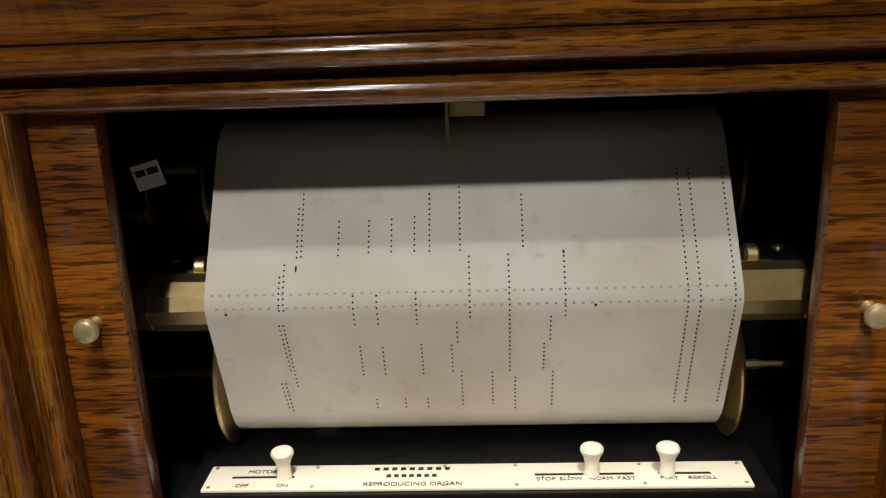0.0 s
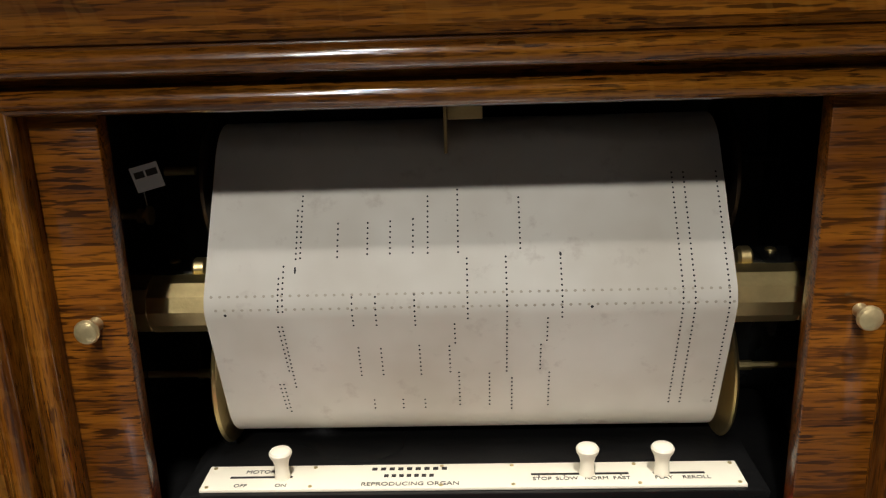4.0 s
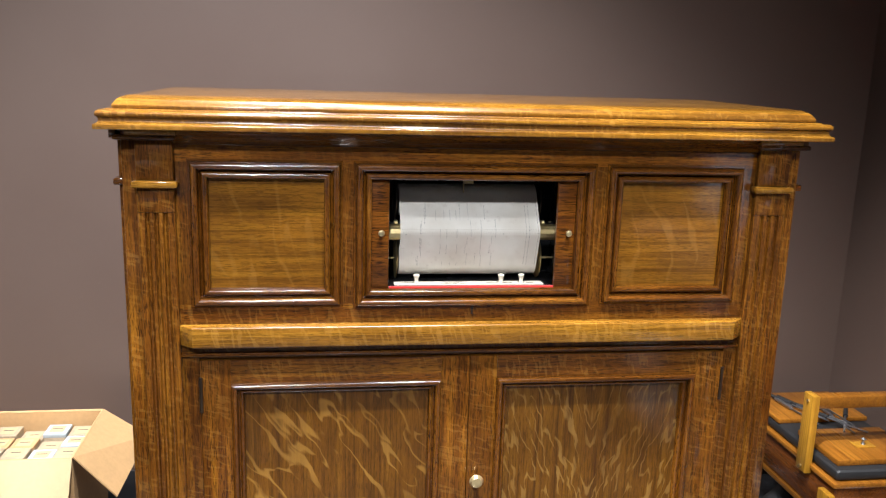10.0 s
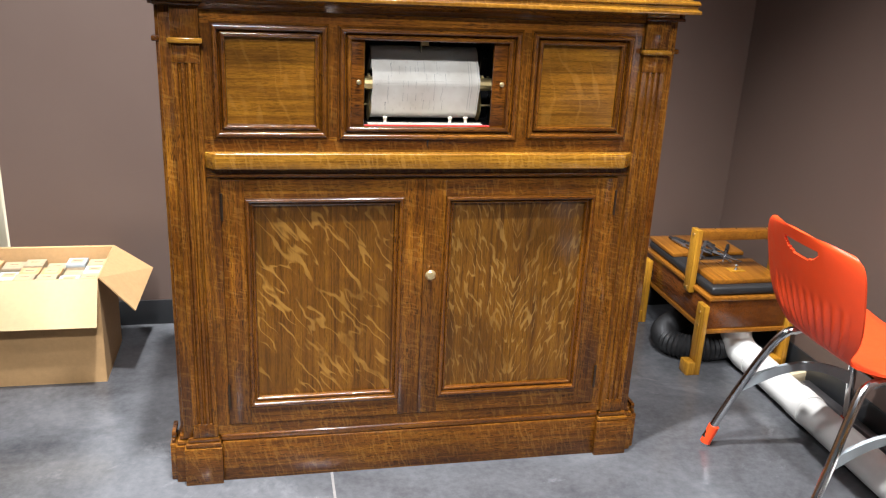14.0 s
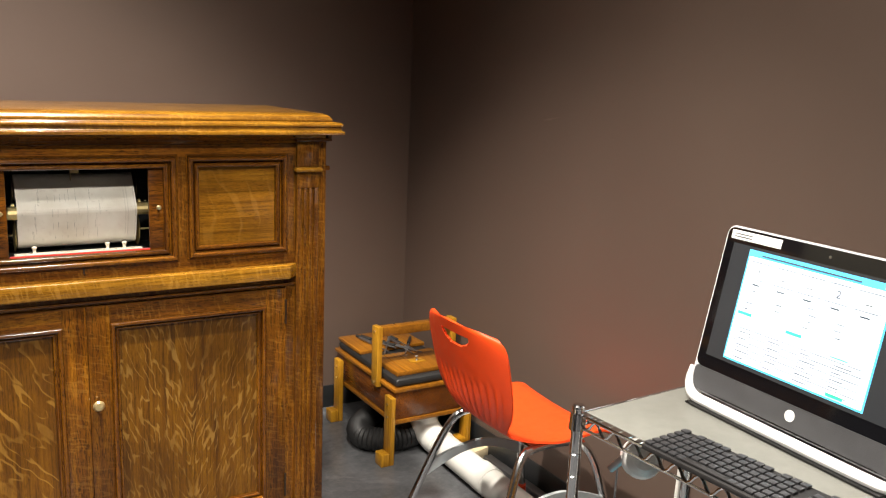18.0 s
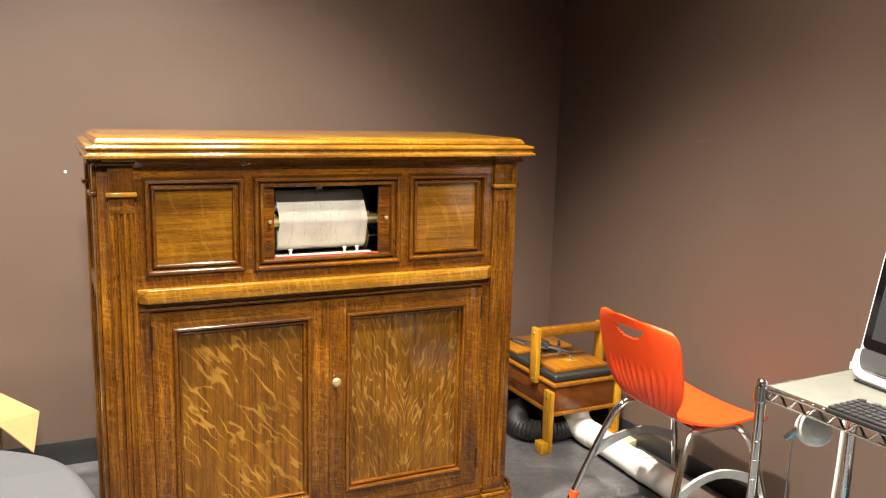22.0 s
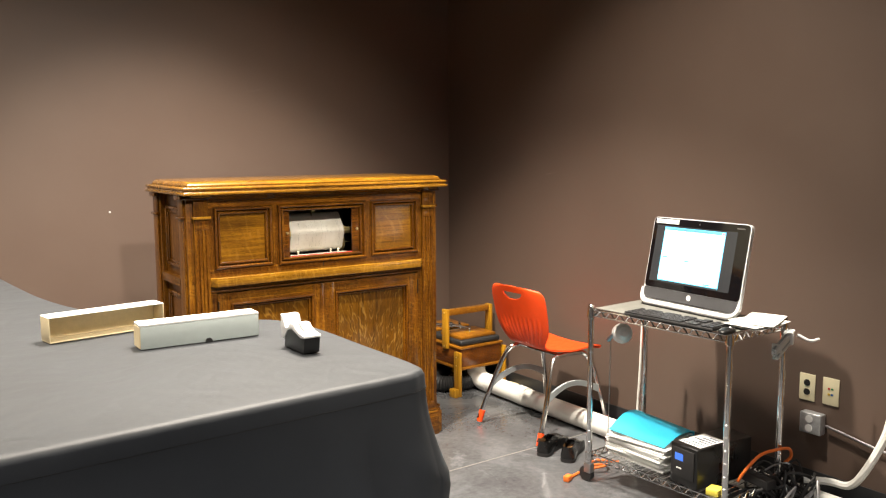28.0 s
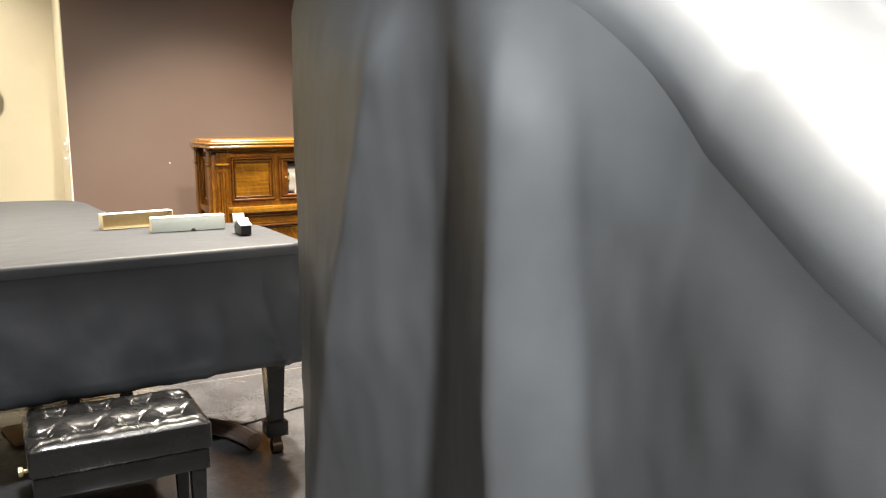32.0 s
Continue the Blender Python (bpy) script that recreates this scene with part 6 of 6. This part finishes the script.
wall_plate("socket_plate", -1.196, 0.458, "cream wall plate with two dark round sockets", True)
wall_plate("data_plate", -1.302, 0.461, "cream wall plate with coloured data jacks", False)
jb = thing("junction_box", pose(XR, -1.235, 0.315), "galvanised surface socket box with a conduit", "socket box")
part("box", boxed(-0.045, -0.0005, -0.05, 0.045, -0.045, 0.045, bevel=0.006), plain("galvanised_steel", (0.50, 0.51, 0.52), 0.42, 0.55, vary=0.2, grain=60), jb)
for zz in (-0.02, 0.02):
    part("socket", lathe([(0.016, 0), (0.016, 0.003)], Matrix.Translation((-0.0452, 0.0, zz)) @ pose(0, 0, 0, 0, -90), 18), WHITE, jb, "grey-white socket face")
part("conduit", tubes(smooth_path([(-0.02, -0.06, 0.0), (-0.02, -0.15, -0.015), (-0.02, -0.3, -0.04), (-0.02, -0.55, -0.06)], 5), 0.006, 8), STEEL, jb, "thin metal conduit")
ck = thing("wall_clock", pose(-1.865, YB + 0.62, 1.66), "round black wall clock on the cream wall", "clock")
part("case", lathe([(0.135, 0), (0.135, 0.03), (0.128, 0.038), (0.118, 0.03), (0.118, 0.012), (0.01, 0.012)], Matrix.Translation((0, -0.0005, 0)) @ pose(0, 0, 0, 90), 40), BLACK, ck)
part("dial", lathe([(0.117, 0), (0.117, 0.002)], Matrix.Translation((0, -0.0130, 0)) @ pose(0, 0, 0, 90), 40), BLACK_MATT, ck, "dark dial")
for k in range(12):
    a = radians(30 * k)
    part("hour_mark", boxed(0.095 * math.sin(a) - 0.004, 0.095 * math.sin(a) + 0.004, -0.0175, -0.0152, 0.095 * math.cos(a) - 0.007, 0.095 * math.cos(a) + 0.007), WHITE, ck)
part("pointer", boxed(-0.004, 0.004, -0.019, -0.0176, -0.01, 0.06), WHITE, ck)
part("pointer", boxed(-0.01, 0.085, -0.0205, -0.0192, -0.003, 0.003), WHITE, ck)
for zz in (1.305, 1.205):
    sw = thing("wall_switch", pose(-1.353, YB + 0.06, zz), "white wall switch with a small lever", "switch", "switches on the return")
    part("plate", boxed(-0.008, -0.0005, -0.036, 0.036, -0.045, 0.045, bevel=0.002), WHITE, sw)
    part("lever", boxed(-0.026, -0.0082, -0.006, 0.006, -0.010, 0.012, bevel=0.002), WHITE, sw)
solo("wall_plug", lathe([(0.006, 0), (0.004, 0.003)], Matrix.Translation((-0.70, YB - 0.0003, 1.160)) @ pose(0, 0, 0, 90), 10), WHITE, "tiny white plug in the brown wall", "wall plug")

# ---- cardboard box of rolls ----
bx = thing("cardboard_box", pose(-1.28, 1.125, 0), "open cardboard box filled with music-roll cartons", "box")
BW, BD, BH = 0.318, 0.158, 0.372
for nm, d in (("base", (-BW, BW, -BD, BD, 0, 0.004)), ("front_wall", (-BW, BW, -BD, -BD + 0.004, 0.0042, BH)), ("back_wall", (-BW, BW, BD - 0.004, BD, 0.0042, BH)), ("side_wall", (-BW, -BW + 0.004, -BD + 0.0042, BD - 0.0042, 0.0042, BH)), ("side_wall", (BW - 0.004, BW, -BD + 0.0042, BD - 0.0042, 0.0042, BH))):
    part(nm, boxed(*d), CARD, bx)


def flap(pts, name, mat):
    bm = bmesh.new()
    bm.faces.new([bm.verts.new(p) for p in pts])
    bmesh.ops.recalc_face_normals(bm, faces=bm.faces[:])
    bmesh.ops.solidify(bm, geom=bm.faces[:], thickness=0.004)
    part(name, bm, mat, bx)


flap([(-BW, -BD - 0.001, BH), (BW, -BD - 0.001, BH), (BW + 0.0, -BD - 0.085, BH - 0.135), (-BW, -BD - 0.085, BH - 0.135)], "front_flap", CARD_PALE)
flap([(BW + 0.001, -BD, BH), (BW + 0.001, BD, BH), (BW + 0.125, BD + 0.005, BH - 0.09), (BW + 0.105, -BD + 0.005, BH - 0.12)], "side_flap", CARD)
flap([(-BW - 0.001, -BD, BH), (-BW - 0.001, BD, BH), (-BW - 0.12, BD, BH - 0.05), (-BW - 0.12, -BD, BH - 0.05)], "side_flap", CARD)
flap([(-BW, BD + 0.001, BH), (BW, BD + 0.001, BH), (BW, BD + 0.08, BH - 0.12), (-BW, BD + 0.08, BH - 0.12)], "back_flap", CARD)
rs = random.Random(21)
TAN = plain("tan_roll_carton", (0.36, 0.28, 0.17), 0.8, vary=0.16, grain=60)
for i in range(9):
    for j in range(4):
        cx, cy = -BW + 0.042 + i * 0.0685, -BD + 0.042 + j * 0.0735
        top = 0.335 - rs.uniform(0, 0.022)
        roll_c = thing("roll_carton", pose(cx - 1.28, cy + 1.125, 0.0045), "tan music-roll carton standing on end in the box", "carton", "roll cartons in the box")
        part("body", boxed(-0.031, 0.031, -0.033, 0.033, 0, top - 0.012, bevel=0.001), TAN, roll_c)
        part("end_cap", boxed(-0.0315, 0.0315, -0.0335, 0.0335, top - 0.0118, top, bevel=0.001), (CARD, TAN, TAN, GREY_PIPE)[rs.randrange(4)], roll_c)
        part("label", boxed(-0.020, 0.020, -0.012 - 0.01 * rs.random(), 0.022, top + 0.0002, top + 0.0007), CARD_PALE, roll_c)
        part("text_bar", boxed(-0.014, 0.014, 0.002, 0.006, top + 0.0008, top + 0.0011), INK, roll_c)

# ---- foot-pump unit in the corner ----
pu = thing("wind_chest_unit", pose(1.27, 1.07, 0), "varnished wooden wind chest on board legs with a black cushion", "wind chest")
UW, UD = 0.155, 0.27
part("body", boxed(-UW, UW, -UD, UD, 0.175, 0.285, bevel=0.003), MAHOG, pu, "red-brown varnished chest")
part("bottom_rail", boxed(-UW - 0.006, UW + 0.006, -UD - 0.006, UD + 0.006, 0.158, 0.1748, bevel=0.003), PINE, pu)
part("top_rail", boxed(-UW - 0.008, UW + 0.008, -UD - 0.008, UD + 0.008, 0.2852, 0.300, bevel=0.003), PINE, pu)
part("cushion", boxed(-UW + 0.004, UW - 0.004, -UD + 0.004, UD - 0.004, 0.3002, 0.335, bevel=0.014), RUBBER, pu, "black rubber cushion")
lid = part("lid", boxed(-UW + 0.02, UW - 0.02, -UD + 0.03, UD - 0.3, 0.3352, 0.353, bevel=0.003), PINE, pu, "orange-brown varnished lid")
part("handle_plate", boxed(-0.03, 0.03, -UD + 0.10, -UD + 0.14, 0.3532, 0.356, bevel=0.001), PINE_Z, lid)
part("wing_nut", lathe([(0.006, 0), (0.003, 0.006), (0.003, 0.012), (0.008, 0.016), (0.002, 0.02)], Matrix.Translation((0, -UD + 0.12, 0.3562)), 12), STEEL, lid)
part("rear_lid", boxed(-UW + 0.004, UW - 0.004, UD - 0.22, UD - 0.002, 0.3352, 0.350, bevel=0.003), PINE, pu)
for sx in (-1, 1):
    up_ = part("upright", boxed(sx * (UW + 0.012) - 0.011, sx * (UW + 0.012) + 0.011, -0.155, -0.105, 0.27, 0.510, bevel=0.003), PINE_Z, pu, "orange upright of the carrying frame")
    for zz in (0.285, 0.49):
        part("bolt", rods((sx * (UW + 0.023), -0.13, zz), (sx * (UW + 0.027), -0.13, zz), 0.005, n=8), BRASS, up_)
    for yy in (-UD + 0.01, UD - 0.06):
        lg = part("leg", boxed(sx * (UW + 0.017) - 0.010, sx * (UW + 0.017) + 0.010, yy - 0.028, yy + 0.028, 0.0, 0.27, bevel=0.003), PINE_Z, pu, "orange board leg")
        part("foot", boxed(sx * (UW + 0.017) - 0.045, sx * (UW + 0.017) - 0.0102, yy - 0.028, yy + 0.028, 0.0, 0.05, bevel=0.004), PINE_Z, lg)
        for zz in (0.19, 0.24):
            part("bolt", rods((sx * (UW + 0.027), yy, zz), (sx * (UW + 0.031), yy, zz), 0.0045, n=8), BRASS, lg)
part("handle_bar", boxed(-UW - 0.0008, UW + 0.0008, -0.150, -0.112, 0.470, 0.507, bevel=0.004), PINE, pu, "orange carrying bar")
rs = random.Random(5)
for k in range(9):
    a = rs.uniform(-35, 35)
    tl = thing("hand_tool", pose(1.20 + 0.016 * k, 1.10 + rs.uniform(-0.03, 0.10), 0.3505 + 0.0 * k + (0.0035 if k % 2 else 0), 0, 0, a), "steel hand tool lying on the wind chest", "tool", "hand tools")
    part("shaft", rods((0, -0.11, 0.006), (0, 0.02, 0.006), 0.003, n=8), STEEL, tl)
    part("grip", rods((0, 0.02, 0.0075), (0, 0.10, 0.0075), 0.0075, 0.006, 10), BLACK_MATT if k % 3 else STEEL, tl)
hose = solo("flexible_hose", tubes(smooth_path([(1.36, 1.20, 0.15), (1.30, 1.22, 0.07), (1.20, 1.16, 0.052), (1.09, 1.06, 0.052), (1.07, 0.96, 0.052), (1.14, 0.90, 0.052), (1.25, 0.90, 0.052), (1.33, 0.97, 0.06)], 14), 0.042, 14, ribs=0.16), RUBBER, "black ribbed flexible hose under the wind chest", "hose")
pvc = thing("drain_pipe", pose(1.3, 0.3, 0), "white plastic pipe lying along the floor with an elbow", "pipe")
part("run", tubes([(0.005, 0.46, 0.056), (-0.008, 0.0, 0.056), (-0.02, -0.62, 0.056), (-0.025, -0.95, 0.056), (-0.02, -2.5, 0.056)], 0.052, 24), WHITE_PVC, pvc)
part("elbow", tubes(smooth_path([(0.005, 0.455, 0.056), (0.002, 0.53, 0.06), (-0.006, 0.575, 0.095), (-0.008, 0.585, 0.156)], 8), 0.056, 24), WHITE_PVC, pvc, "white plastic elbow")
part("coupling", rods((0.0, 0.18, 0.056), (-0.003, 0.10, 0.056), 0.0555, n=24), WHITE_PVC, pvc)
ml = thing("metal_rail", pose(1.40, 0.25, 0), "thin metal rail lying along the wall foot", "rail")
part("tube", rods((0.0, -0.75, 0.012), (0.0, 0.62, 0.012), 0.012, n=12), STEEL, ml)
part("plate", boxed(0.028, 0.062, -0.75, 0.40, 0, 0.03, bevel=0.003), STEEL, ml)
solo("wood_offcut", boxed(-0.055, 0.055, -0.04, 0.04, 0, 0.04, bevel=0.002), PALE_WOOD, "pale wood offcut on the floor", "wood block", m=pose(1.43, 0.72, 0.0, 0, 0, 12))

# shoes
def shoe(m):
    sh = thing("shoe", m, "black leather loafer with brown lining", "shoe", "pair of shoes")
    outline = smooth_path([(-0.13, 0.0, 0), (-0.11, 0.034, 0), (-0.02, 0.031, 0), (0.07, 0.045, 0), (0.125, 0.033, 0), (0.145, 0.0, 0), (0.12, -0.036, 0), (0.06, -0.043, 0), (-0.02, -0.030, 0), (-0.11, -0.034, 0)], 4, True)
    part("sole", extrude_outline([(p.x, p.y) for p in outline], 0, 0.018), BLACK_MATT, sh)
    bm = bmesh.new()
    rings = []
    for zf in (0.018, 0.035, 0.050, 0.062, 0.078):
        ring = []
        for p in outline:
            t = (p.x + 0.13) / 0.275
            hmax = 0.085 - 0.01 * t if t < 0.45 else 0.080 - 0.055 * (t - 0.45) / 0.55
            zz = min(zf, hmax)
            k = 1.0 - 0.35 * max(0, (zf - 0.03)) / 0.05
            ring.append(bm.verts.new((p.x * (0.9 + 0.1 * k) - 0.02 * (1 - k), p.y * k, zz)))
        rings.append(ring)
    for a, b in zip(rings, rings[1:]):
        for i in range(len(a)):
            bm.faces.new((a[i], a[(i + 1) % len(a)], b[(i + 1) % len(a)], b[i]))
    part("upper", bm, LEATHER, sh, smooth=70)
    part("vamp", grid(lambda u, v: (0.0 + 0.12 * u, (v * 2 - 1) * 0.030 * (1 - 0.35 * u), 0.074 - 0.045 * u * u - 0.012 * (v * 2 - 1) ** 2), 8, 8, 0.002), LEATHER, sh, smooth=80)
    part("lining", extrude_outline([(p.x * 0.62 - 0.045, p.y * 0.60) for p in outline], 0.030, 0.034), plain("brown_lining", (0.20, 0.10, 0.035), 0.7), sh)


shoe(pose(0.945, -0.185, 0, 0, 0, 24))
shoe(pose(0.975, -0.295, 0, 0, 0, 34))
